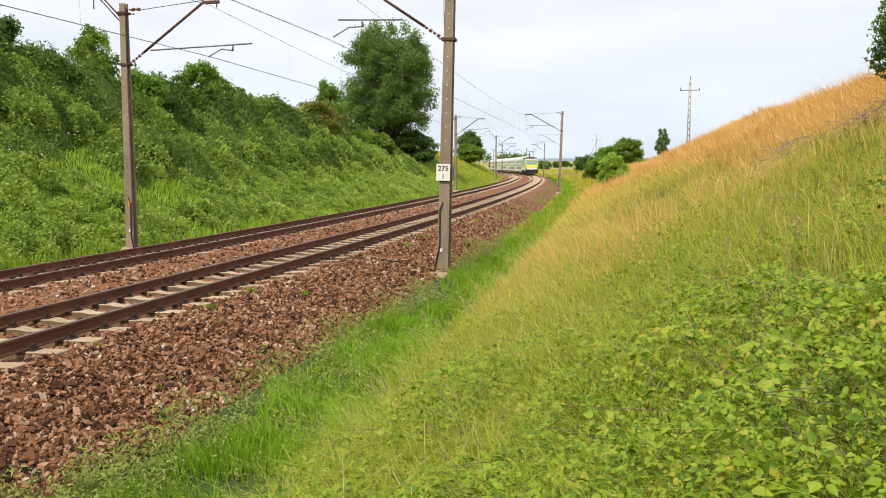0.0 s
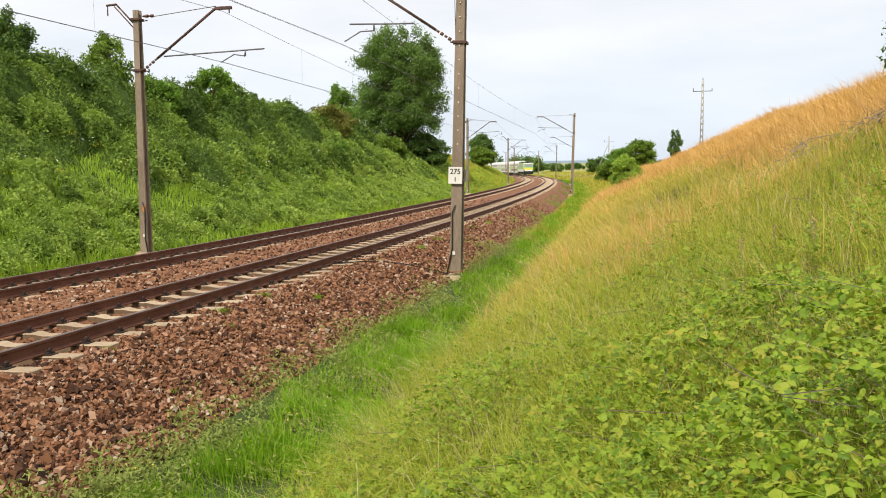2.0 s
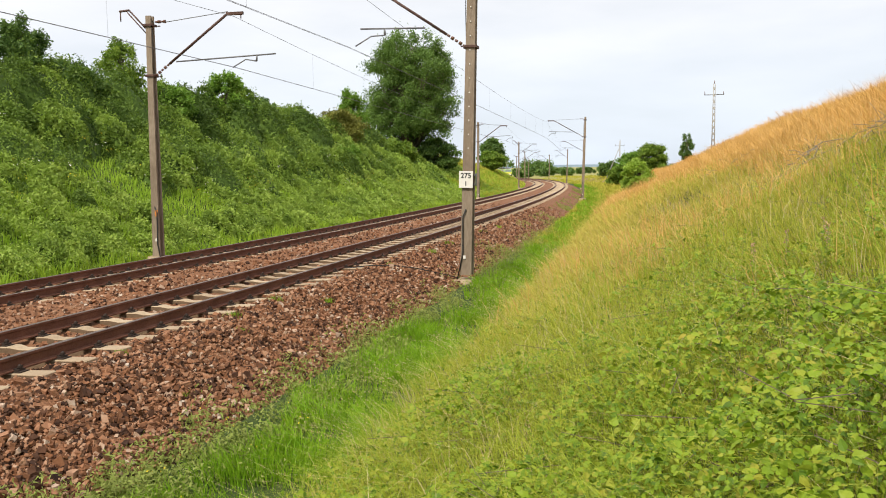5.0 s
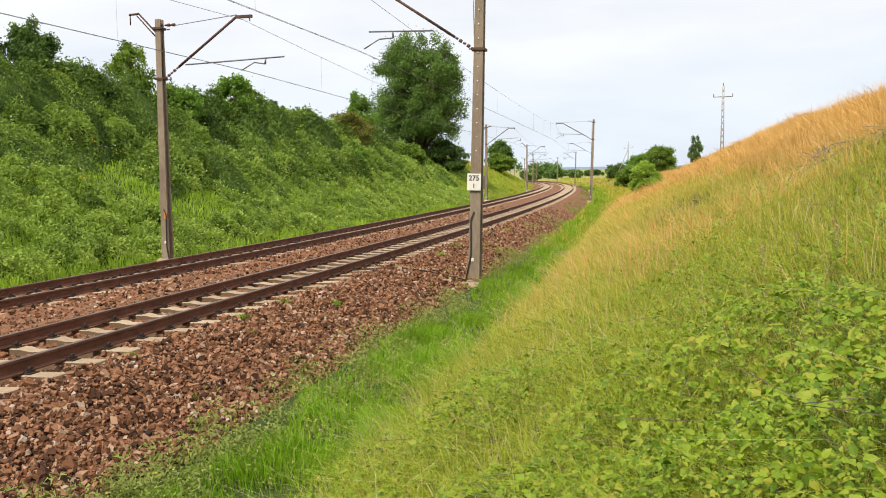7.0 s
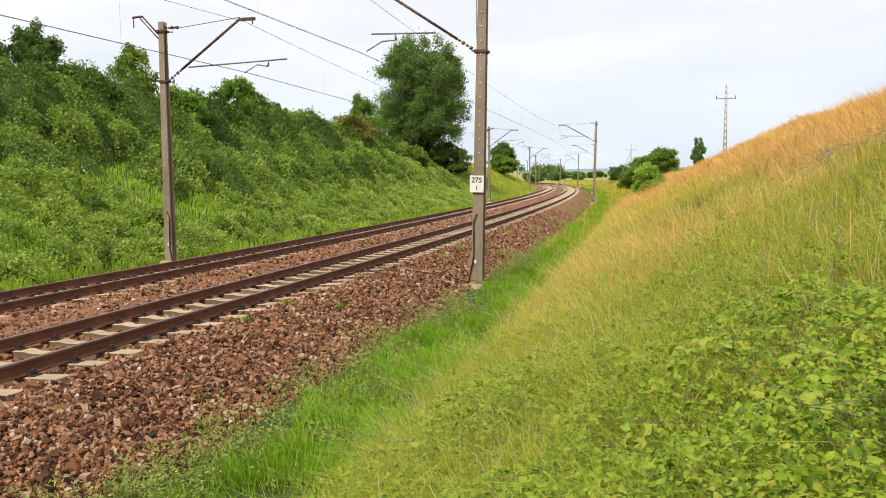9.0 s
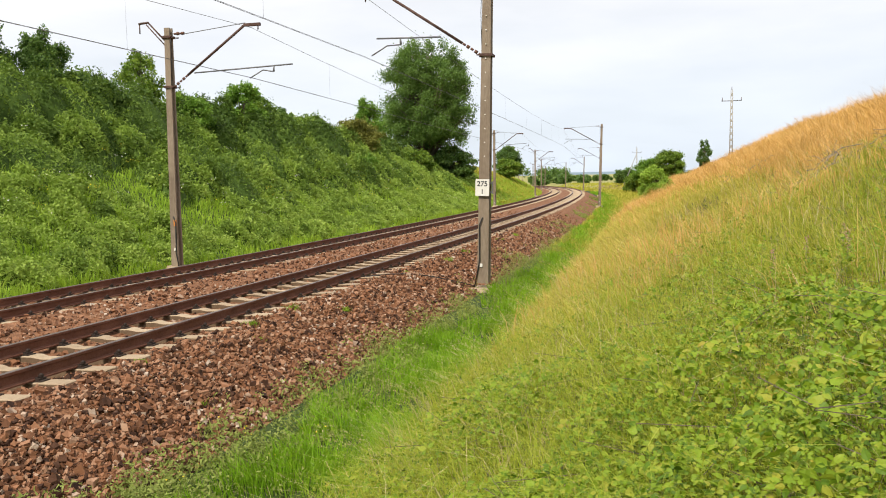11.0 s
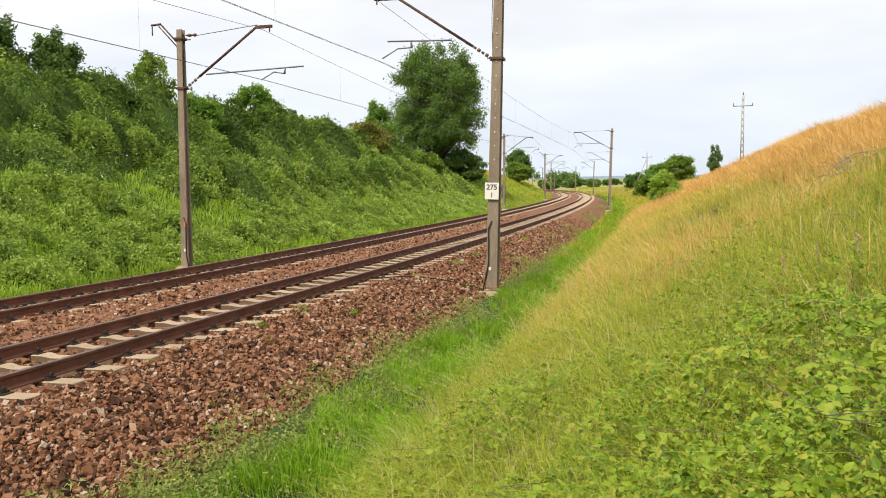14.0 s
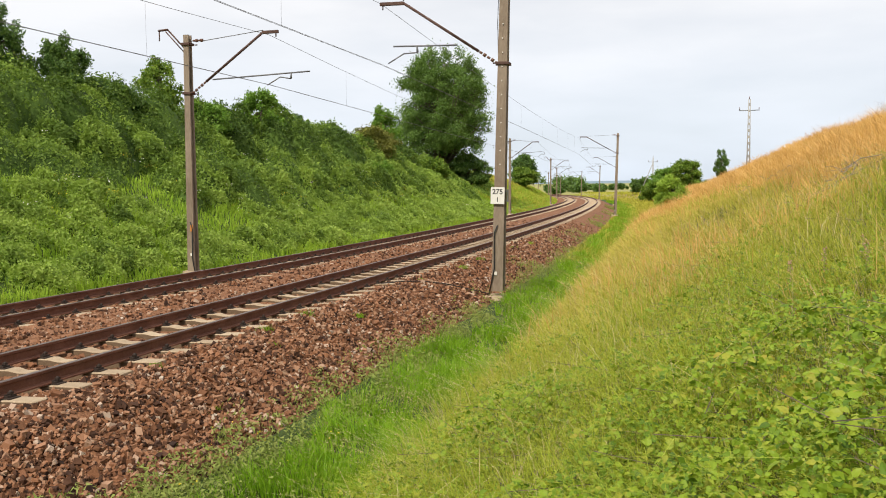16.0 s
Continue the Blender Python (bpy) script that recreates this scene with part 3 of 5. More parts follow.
# ---- overhead line ----
def post_mesh(bm, hgt, w0, w1, d0, d1):
    """Tapered concrete post of H section, the web with a row of holes marked by pits."""
    rows = []
    for k in range(13):
        t = k / 12
        w, d = w0 + (w1 - w0) * t, d0 + (d1 - d0) * t
        fl, wb = d * 0.24, w * 0.28
        pts = [(-w / 2, -d / 2), (w / 2, -d / 2), (w / 2, -d / 2 + fl), (wb / 2, -d / 2 + fl * 1.25), (wb / 2, d / 2 - fl * 1.25), (w / 2, d / 2 - fl),
               (w / 2, d / 2), (-w / 2, d / 2), (-w / 2, d / 2 - fl), (-wb / 2, d / 2 - fl * 1.25), (-wb / 2, -d / 2 + fl * 1.25), (-w / 2, -d / 2 + fl)]
        rows.append([bm.verts.new((x, y, -0.6 + (hgt + 0.6) * t)) for x, y in pts])
    for a, b in zip(rows[:-1], rows[1:]):
        for i in range(12):
            bm.faces.new((a[i], a[(i + 1) % 12], b[(i + 1) % 12], b[i]))
    bm.faces.new(rows[0][::-1]), bm.faces.new(rows[-1])


def mast(s, u, side, hgt=7.9, lean=0.0, plate=False, feeder=False, marks=False, base_z=-0.82, w=0.74, dz=0.0, ext=0.0, foot=None, knee=None, end_x=None, arm=None, steady=None):
    """Catenary mast beside a track. Local +x points across the track it serves; side is +1 when that is to the left."""
    x, y = to_xy(s, u)
    h = float(heading(s))
    top = new("catenary_mast")
    flip = Matrix.Rotation(math.pi, 4, "Z") if side > 0 else Matrix()
    top.matrix_basis = Matrix.Translation((x, y, 0)) @ Matrix.Rotation(-h, 4, "Z") @ flip @ Matrix.Rotation(radians(lean), 4, "Y")
    reach = abs(u) if side > 0 else u - SPACING
    foot = foot or 5.45 + dz
    wz = 5.50 + dz
    knee = Vector((knee[0], 0, knee[1])) if knee else Vector((reach - 0.55, 0, 7.02 + dz))
    end = Vector((end_x or reach + 0.06, 0, knee.z - 0.03))
    arm = arm or (1.12, wz + 0.42, reach - 0.08 + ext, wz + 0.45 + 0.08 * (ext > 0))
    piv_x = reach + 0.62 if ext else reach - 0.72
    steady = steady or (piv_x, wz + 0.46, piv_x, wz + 0.24, reach + (0.30 if ext else -0.42), wz + 0.28, reach, wz)
    fy = 1 if side > 0 else -1  # which way the approaching side faces
    tagged(top, "weathered concrete mast with brown steel cantilever" + (" and white number plate" if plate else ""), "catenary mast", "masts along the railway")
    bm = bmesh.new()
    post_mesh(bm, hgt, 0.36 * w, 0.25 * w, 0.40 * w, 0.27 * w)
    part("post", bm, M_POST, top, "grey-brown tapered concrete post")
    bm = bmesh.new()
    rod(bm, (0, 0, base_z - 0.3), (0, 0, base_z + 0.10), 0.42, 0.34, seg=10)
    part("footing", bm, M_CONC, top, "rough concrete footing")
    # collars
    for zz in (foot, hgt - 0.28):
        bm = bmesh.new()
        box(bm, 0.42 * w, 0.42 * w, 0.07, Matrix.Translation((0, 0, zz)), 0.008)
        rod(bm, (0.16, -0.16, zz), (0.24, -0.16, zz), 0.02, seg=6)
        rod(bm, (0.16, 0.16, zz), (0.24, 0.16, zz), 0.02, seg=6)
        part("collar", bm, M_STEEL, top, "brown steel clamp")
    # insulator links at the foot and at the tie rod
    bm = bmesh.new()
    a = Vector((0.13, 0, foot))
    b = a.lerp(knee, 0.2)
    for i in range(5):
        p = a.lerp(b, (i + 0.5) / 5)
        rod(bm, p - (b - a) * 0.06, p + (b - a) * 0.06, 0.046 if i % 2 else 0.032, seg=8)
    part("insulator", bm, M_INSUL, top, "brown ribbed insulator")
    part("strut", tube([b, knee], 0.038, 10), M_STEEL, top, "slanting brown steel tube")
    bm = bmesh.new()
    box(bm, (end - knee).length + 0.06, 0.08, 0.09, Matrix.Translation((knee + end) / 2), 0.01)
    rod(bm, end + Vector((-0.05, 0, 0)), end + Vector((-0.05, 0, -0.14)), 0.018, seg=6)
    part("strut_head", bm, M_STEEL, top)
    bm = bmesh.new()
    for i in range(4):
        p = Vector((0.2 + 0.09 * i, 0, hgt - 0.18))
        rod(bm, p, p + Vector((0.07, 0, -0.004)), 0.05 if i % 2 else 0.03, seg=8)
    part("insulator", bm, M_INSUL, top, "brown ribbed insulator")
    part("tie_rod", tube([(0.12, 0, hgt - 0.18), (0.56, 0, hgt - 0.2), (knee.x, 0, knee.z + 0.05)], 0.012), M_GREYSTEEL, top, "thin tie rod")
    part("registration_arm", tube([(arm[0], 0, arm[1]), (arm[2], 0, arm[3])], 0.022, 8), M_GREYSTEEL, top, "thin grey steel tube")
    bm = bmesh.new()
    p = [Vector((steady[i], 0, steady[i + 1])) for i in (0, 2, 4, 6)]
    rod(bm, p[0], p[1], 0.02, 0.035, seg=6)
    rod(bm, p[1], p[2], 0.018, seg=6)
    rod(bm, p[2], p[3], 0.018, seg=6)
    part("steady_arm", bm, M_GREYSTEEL, top, "bent steady arm that holds the contact wire")
    if feeder:
        bm = bmesh.new()
        rod(bm, (-0.10, 0.03, hgt - 0.42), (-0.72, 0.03, hgt + 0.21), 0.026, seg=6)
        rod(bm, (-0.10, -0.05, hgt - 0.52), (-0.74, -0.05, hgt + 0.14), 0.02, seg=6)
        rod(bm, (-0.70, 0, hgt + 0.21), (-1.04, 0, hgt + 0.19), 0.034, seg=6)
        rod(bm, (-1.01, 0, hgt + 0.19), (-1.01, 0, hgt - 0.12), 0.018, seg=6)
        part("feeder_bracket", bm, M_STEEL, top, "brown bracket with a hanging insulator")
    part("cable", tube([(0.11, fy * 0.10, foot), (0.15, fy * 0.11, 6.4), (0.12, fy * 0.10, hgt - 0.3)], 0.009, 5), M_BLACK, top)
    face_y = fy * 0.205 * w
    if marks:
        bm = bmesh.new()
        box(bm, 0.10, 0.010, 0.20, Matrix.Translation((0.06, face_y * 0.97, 0.95)), 0.004)
        part("painted_mark", bm, M_ORANGE, top, "faded orange paint mark")
    bm = bmesh.new()
    box(bm, 0.07, 0.02, 0.09, Matrix.Translation((0.04, face_y * 1.04, -0.12 if not marks else 0.12)), 0.004)
    part("tag", bm, M_WHITE, top, "small white tag")
    part("earth_cable", tube([(0.02, face_y * 1.1, 1.15), (0.10, face_y * 1.15, 0.95), (0.08, face_y * 1.15, 0.0), (0.22, face_y * 1.15, -0.75)], 0.018, 6), M_BLACK, top, "black earthing cable")
    if plate:
        z0 = 1.93
        # Pale discs stand in for daylight seen through holes in the post.
        for k in range(11):
            bm = bmesh.new()
            rod(bm, (0.0, face_y * 0.72, 2.75 + 0.36 * k), (0.0, face_y * 0.9, 2.75 + 0.36 * k), 0.016, seg=8)
            part("bolt", bm, M_WHITE, top)
        bm = bmesh.new()
        box(bm, 0.37, 0.03, 0.44, Matrix.Translation((0.03, face_y + fy * 0.03, z0)), 0.006)
        pl = part("number_plate", bm, M_WHITE, top, "white plate with black number 275 over 1")
        pl_m = Matrix.Translation((0.03, face_y + fy * 0.048, z0)) @ Matrix.Rotation(math.pi if fy > 0 else 0, 4, "Z") @ Matrix.Rotation(radians(90), 4, "X")
        for text, dx, dzz, size in (("275", 0, 0.04, 0.19), ("1", 0.0, -0.16, 0.17)):
            cu = bpy.data.curves.new("number", "FONT")
            cu.body, cu.size, cu.align_x, cu.extrude, cu.offset = text, size, "CENTER", 0.003, 0.003
            tmp = bpy.data.objects.new("number", cu)
            me = bpy.data.meshes.new_from_object(tmp)
            bpy.data.objects.remove(tmp)
            me.materials.clear()
            me.materials.append(M_BLACK)
            t = new("number", me)
            t.parent, t.matrix_basis = pl, pl_m @ Matrix.Translation((dx, dzz, 0))
        bm = bmesh.new()
        for q in (0.12, -0.12):
            box(bm, 0.04, 0.26, 0.04, Matrix.Translation((-0.18, 0.02 * fy, z0 + q)), 0.005)
        box(bm, 0.03, 0.05, 0.34, Matrix.Translation((-0.21, 0.05 * fy, z0)), 0.005)
        part("plate_bracket", bm, M_GREYSTEEL, top)
    return top


MAST_S = [-46.0, 11.0, 70.0, 123.0, 180.0, 235.0, 290.0, 345.0]


def wire(name, pts, r, label, parent):
    me_bm = tube(pts, r, 5)
    return part(name, me_bm, M_WIRE, parent, label)


def catenary(c, stations, hi, lo, c_hi, c_lo):
    """Messenger, twin contact wires and droppers over a track at lateral offset c."""
    top = new("overhead_wires")
    tagged(top, "copper contact wires hung from a sagging messenger cable", "overhead wires", "overhead wires of the tracks")
    for a, b in zip(stations[:-1], stations[1:]):
        ts = np.linspace(0, 1, 13)

        def at(t, z_lo, z_hi, sag, lat):
            s = a + (b - a) * t
            x, y = to_xy(s, c + lat)
            return (float(x), float(y), z_hi - (z_hi - z_lo) * sag(t))

        mess = [at(t, lo, hi, lambda q: 4 * q * (1 - q), 0) for t in ts]
        wire("messenger_cable", mess, 0.0065, "dark messenger cable", top)
        for lat in (-0.02, 0.02):
            wire("contact_wire", [at(t, c_lo, c_hi, lambda q: 4 * q * (1 - q), lat) for t in ts], 0.005, "copper contact wire", top)
        for t in (0.1, 0.22, 0.36, 0.5, 0.64, 0.78, 0.9):
            p, q = at(t, lo, hi, lambda w: 4 * w * (1 - w), 0), at(t, c_lo, c_hi, lambda w: 4 * w * (1 - w), 0)
            part("dropper", tube([p, q], 0.0022, 3), M_WIRE, top)


def utility_pole(x, y, z, hgt, stay=None):
    top = new("utility_pole")
    top.location = (x, y, z)
    tagged(top, "slim grey concrete utility pole with a crossarm", "utility pole", "utility poles in the fields")
    bm = bmesh.new()
    for sx in (-1, 1):
        rod(bm, (sx * 0.17, 0, -0.6), (sx * 0.09, 0, hgt), 0.07, 0.05, seg=6)
    part("post", bm, M_POLE, top)
    for k in range(int(hgt / 0.75)):
        bm = bmesh.new()
        wd = 0.34 - 0.16 * k * 0.75 / hgt
        box(bm, wd, 0.09, 0.3, Matrix.Translation((0, 0, 0.3 + 0.75 * k)), 0.01)
        part("rung", bm, M_POLE, top)
    part("crossarm", tube([(-1.15, 0, hgt - 1.3), (1.15, 0, hgt - 1.25)], 0.05), M_GREYSTEEL, top)
    for dx in (-1.1, 0.0, 1.1):
        bm = bmesh.new()
        zb = hgt - 1.25 if dx else hgt
        rod(bm, (dx, 0, zb), (dx, 0, zb + 0.35), 0.05, 0.03, seg=6)
        part("insulator", bm, M_INSUL, top)
    if stay:
        part("stay", tube([(stay, 0, 0), (0, 0, hgt - 1.5)], 0.09), M_POLE, top, "slanting support post")


# ---- train ----
def car_body(bm, L, W, z0, z1, roof, mi=0):
    """Rounded car body along y."""
    pts = [(-W / 2, z0), (-W / 2, z1)]
    for i in range(7):
        a = math.pi - math.pi * i / 6
        pts.append((math.cos(a) * W / 2 * 0.97, z1 + 0.02 + math.sin(a) * roof))
    pts += [(W / 2, z1), (W / 2, z0)]
    rows = []
    for y, k in ((-L / 2, 0.95), (-L / 2 + 0.3, 1.0), (L / 2 - 0.3, 1.0), (L / 2, 0.95)):
        rows.append([bm.verts.new((x * k, y, z)) for x, z in pts])
    n = len(pts)
    for a, b in zip(rows[:-1], rows[1:]):
        for i in range(n):
            bm.faces.new((a[i], b[i], b[(i + 1) % n], a[(i + 1) % n]))
    bm.faces.new(rows[0]), bm.faces.new(rows[-1][::-1])
    bmesh.ops.recalc_face_normals(bm, faces=bm.faces)
    return bm


def bogie(parent, y):
    bm = bmesh.new()
    box(bm, 2.3, 3.0, 0.35, Matrix.Translation((0, y, 0.65)), 0.05)
    bg = part("bogie", bm, M_TDARK, parent, "black bogie")
    for dy in (-1.25, 1.25):
        for sx in (-0.75, 0.75):
            bm = bmesh.new()
            rod(bm, (sx - 0.065, y + dy, 0.46), (sx + 0.065, y + dy, 0.46), 0.46, seg=20)
            part("wheel", bm, M_TDARK, bg)


def coach():
    top = new("double_deck_coach")
    tagged(top, "white and green double-deck railway coach", "railway coach", "coaches of the train")
    L, W = 26.4, 2.8
    part("body", car_body(bmesh.new(), L - 0.5, W, 0.45, 3.9, 0.72), M_TWHITE, top, "white body shell")
    for sx in (-1, 1):
        bm = bmesh.new()
        box(bm, 0.03, L - 0.8, 0.4, Matrix.Translation((sx * (W / 2 + 0.012), 0, 2.3)))
        part("stripe", bm, M_TGREEN, top, "light green stripe")
        bm = bmesh.new()
        box(bm, 0.03, L - 0.8, 0.25, Matrix.Translation((sx * (W / 2 + 0.012), 0, 0.58)))
        part("skirt", bm, M_TDARK, top)
        for lvl, zc, hh, span in ((0, 1.55, 0.75, 8.0), (1, 3.2, 0.7, 11.0)):
            for i in range(8):
                yy = -span + 2 * span * i / 7
                bm = bmesh.new()
                box(bm, 0.04, 1.55 if lvl else 1.3, hh, Matrix.Translation((sx * (W / 2 + 0.022), yy, zc)), 0.02)
                part("window", bm, M_TGLASS if lvl else M_TBROWN, top, "dark tinted window" if lvl else "reddish-brown tinted window")
        for yy in (-10.8, 10.8):
            bm = bmesh.new()
            box(bm, 0.05, 1.5, 2.1, Matrix.Translation((sx * (W / 2 + 0.02), yy, 1.75)), 0.02)
            part("door", bm, M_TGREEN, top, "green double door")
    bm = bmesh.new()
    box(bm, 1.6, 0.5, 2.6, Matrix.Translation((0, -L / 2 + 0.1, 2.2)), 0.05)
    box(bm, 1.6, 0.5, 2.6, Matrix.Translation((0, L / 2 - 0.1, 2.2)), 0.05)
    part("gangway", bm, M_TDARK, top, "black gangway bellows")
    for y in (-9.8, 9.8):
        bogie(top, y)
    return top


def locomotive():
    top = new("electric_locomotive")
    tagged(top, "green, white and yellow electric locomotive with a raised pantograph", "locomotive")
    L, W = 18.5, 2.98
    bm = bmesh.new()
    prof = [(-L / 2, 1.0), (-L / 2 - 0.12, 1.9), (-L / 2 + 0.15, 2.3), (-L / 2 + 0.85, 3.55), (-L / 2 + 1.3, 3.75),
            (L / 2 - 1.3, 3.75), (L / 2 - 0.85, 3.55), (L / 2 - 0.15, 2.3), (L / 2 + 0.12, 1.9), (L / 2, 1.0)]
    a = [bm.verts.new((-W / 2, y, z)) for y, z in prof]
    b = [bm.verts.new((W / 2, y, z)) for y, z in prof]
    for i in range(len(prof)):
        j = (i + 1) % len(prof)
        bm.faces.new((a[i], a[j], b[j], b[i]))
    bm.faces.new(a[::-1]), bm.faces.new(b)
    bmesh.ops.recalc_face_normals(bm, faces=bm.faces)
    bmesh.ops.bevel(bm, geom=bm.edges[:], offset=0.12, segments=2, affect="EDGES")
    part("body", bm, M_TGREEN, top, "light green body shell")
    bm = bmesh.new()
    box(bm, W - 0.5, L - 3.2, 0.35, Matrix.Translation((0, 0, 3.9)), 0.06)
    part("roof_housing", bm, M_TDARK, top, "dark roof equipment")
    for sy in (-1, 1):
        tilt = math.atan2(0.7, 1.25)
        def face(yy, zz, sx, hh, out, m_, nm, lb="", dx=0.0):
            q = bmesh.new()
            box(q, sx, 0.05, hh, Matrix.Translation((dx, sy * yy, zz)) @ Matrix.Rotation(sy * (out), 4, "X"), 0.015)
            return part(nm, q, m_, top, lb)
        face(L / 2 - 0.42, 2.95, 2.5, 1.0, tilt, M_TSCREEN_SKY, "windscreen", "windscreen with the sky's reflection in its pale colour")
        face(L / 2 - 0.92, 3.66, 2.9, 0.30, 1.0, M_TWHITE, "brow", "white panel over the windscreen")
        face(L / 2 + 0.13, 1.95, 2.7, 0.5, 0.0, M_TYELLOW, "nose_panel", "yellow-green nose panel")
        face(L / 2 + 0.12, 1.48, 2.2, 0.45, 0.05, M_TWHITE, "nose_plate", "white lower nose panel")
        q = bmesh.new()
        box(q, 2.85, 0.35, 0.95, Matrix.Translation((0, sy * (L / 2 + 0.02), 0.80)), 0.05)
        bb = part("buffer_beam", q, M_TDARK, top, "black buffer beam")
        for sx in (-0.87, 0.87):
            q = bmesh.new()
            rod(q, (sx, sy * (L / 2 + 0.15), 1.03), (sx, sy * (L / 2 + 0.55), 1.03), 0.09)
            rod(q, (sx, sy * (L / 2 + 0.55), 1.03), (sx, sy * (L / 2 + 0.6), 1.03), 0.25, seg=14)
            part("buffer", q, M_TDARK, bb)
            q = bmesh.new()
            rod(q, (sx, sy * (L / 2 + 0.1), 1.52), (sx, sy * (L / 2 + 0.17), 1.52), 0.13, seg=12)
            part("headlight", q, M_TLAMP if sy < 0 else M_TWHITE, top, "round lamp")
    for sx in (-1, 1):
        q = bmesh.new()
        box(q, 0.03, L - 2.4, 0.75, Matrix.Translation((sx * (W / 2 + 0.01), 0, 1.5)))
        part("side_panel", q, M_TWHITE, top, "white side panel")
        q = bmesh.new()
        box(q, 0.03, L - 5.5, 0.5, Matrix.Translation((sx * (W / 2 + 0.01), 0, 2.9)))
        part("side_grille", q, M_TGREY, top, "grey ventilation grille")
        q = bmesh.new()
        box(q, 0.04, 4.5, 0.6, Matrix.Translation((sx * 1.2, 0, 0.65)))
        part("equipment_box", q, M_TDARK, top)
    for y in (-5.2, 5.2):
        bogie(top, y)
    q = bmesh.new()
    for sx in (-0.5, 0.5):
        rod(q, (sx, -6.6, 4.1), (sx * 0.8, -5.2, 4.75), 0.08)
        rod(q, (sx * 0.8, -5.2, 4.75), (sx, -6.5, 5.4), 0.07)
    rod(q, (-0.85, -6.5, 5.42), (0.85, -6.5, 5.42), 0.05)
    box(q, 1.4, 1.8, 0.1, Matrix.Translation((0, -6.2, 4.1)))
    part("pantograph", q, M_TDARK, top, "raised pantograph")
    q = bmesh.new()
    box(q, 1.4, 1.8, 0.12, Matrix.Translation((0, 5.8, 4.15)))
    for sx in (-0.5, 0.5):
        rod(q, (sx, 5.0, 4.2), (sx, 6.8, 4.28), 0.04)
    part("folded_pantograph", q, M_TDARK, top)
    return top


# ---- trees and bushes ----
def shell_points(n, rng, blobs):
    """Leaf places in uneven lumps: blobs is a list of centre and radii."""
    w = np.array([b[1][0] * b[1][2] for b in blobs])
    idx = rng.choice(len(blobs), n, p=w / w.sum())
    c = np.array([b[0] for b in blobs])[idx]
    r = np.array([b[1] for b in blobs])[idx]
    d = unit(rng.normal(size=(n, 3)))
    k = rng.uniform(0.05, 1, n) ** 0.5 * (1 + rng.normal(0, 0.16, n))
    return c + d * r * k[:, None]


def tree(name, x, y, z, hgt, width, leaves, leaf, material, seed, label, category="tree", trunk_h=0.25, lumps=64, small=0.62):
    """Trunk with limbs and a crown of many small leaves in lumps."""
    rng = np.random.default_rng(seed)
    top = new(name)
    top.location = (x, y, z)
    tagged(top, label, category)
    bm = bmesh.new()
    tr = max(0.04, hgt * 0.018)
    pts = [Vector((rng.normal(0, 0.01) * hgt * k / 5, rng.normal(0, 0.01) * hgt * k / 5, -0.3 + hgt * 0.85 * k / 5)) for k in range(6)]
    for k in range(5):
        rod(bm, pts[k], pts[k + 1], tr * (1 - k / 5.5), tr * (1 - (k + 1) / 5.5), seg=8)
    blobs = []
    zc, zr = hgt * (trunk_h + 1) / 2, hgt * (1 - trunk_h) / 2
    for i in range(lumps):
        d = unit(rng.normal(size=3))
        d = np.sign(d) * np.abs(d) ** 0.75
        k = rng.uniform(0.25, 1) ** 0.6
        c = np.array([d[0] * width / 2 * k * 0.78, d[1] * width / 2 * k * 0.78, zc + d[2] * zr * k * 0.82])
        q = rng.uniform(0.13, 0.27) * small
        taper = 1.0 - 0.35 * max(0, (c[2] - zc) / zr)
        c[:2] *= taper
        blobs.append((c, np.array([width * q * taper, width * q * taper, hgt * q * 0.62])))
        root = pts[int(rng.integers(1, 5))]
        rod(bm, root, root.lerp(Vector(c), 0.9), tr * 0.35, tr * 0.1, seg=5)
    part("trunk", bm, M_BARK, top, "dark trunk with limbs")
    leaves = int(leaves * 1.7)
    p = shell_points(leaves, rng, blobs)
    tw = int(leaves * 0.22)
    dirs = unit(rng.normal(size=(tw, 3)) + np.array([0, 0, 0.5]))
    src = p[rng.integers(0, len(p), tw)]
    p = np.concatenate([p, src + dirs * rng.uniform(0, 1, (tw, 1)) ** 2 * 0.11 * width])
    p = p[p[:, 2] > 0.05]
    v, f = leaf_single(p, leaf * rng.uniform(0.6, 1.4, len(p)), rng, up=0.45)
    ob = new("crown", mesh_np("crown", v, f, material))
    ob.parent = top
    return top


def ground_z(x, y):
    return float(height(np.array([x]), np.array([y]))[0])


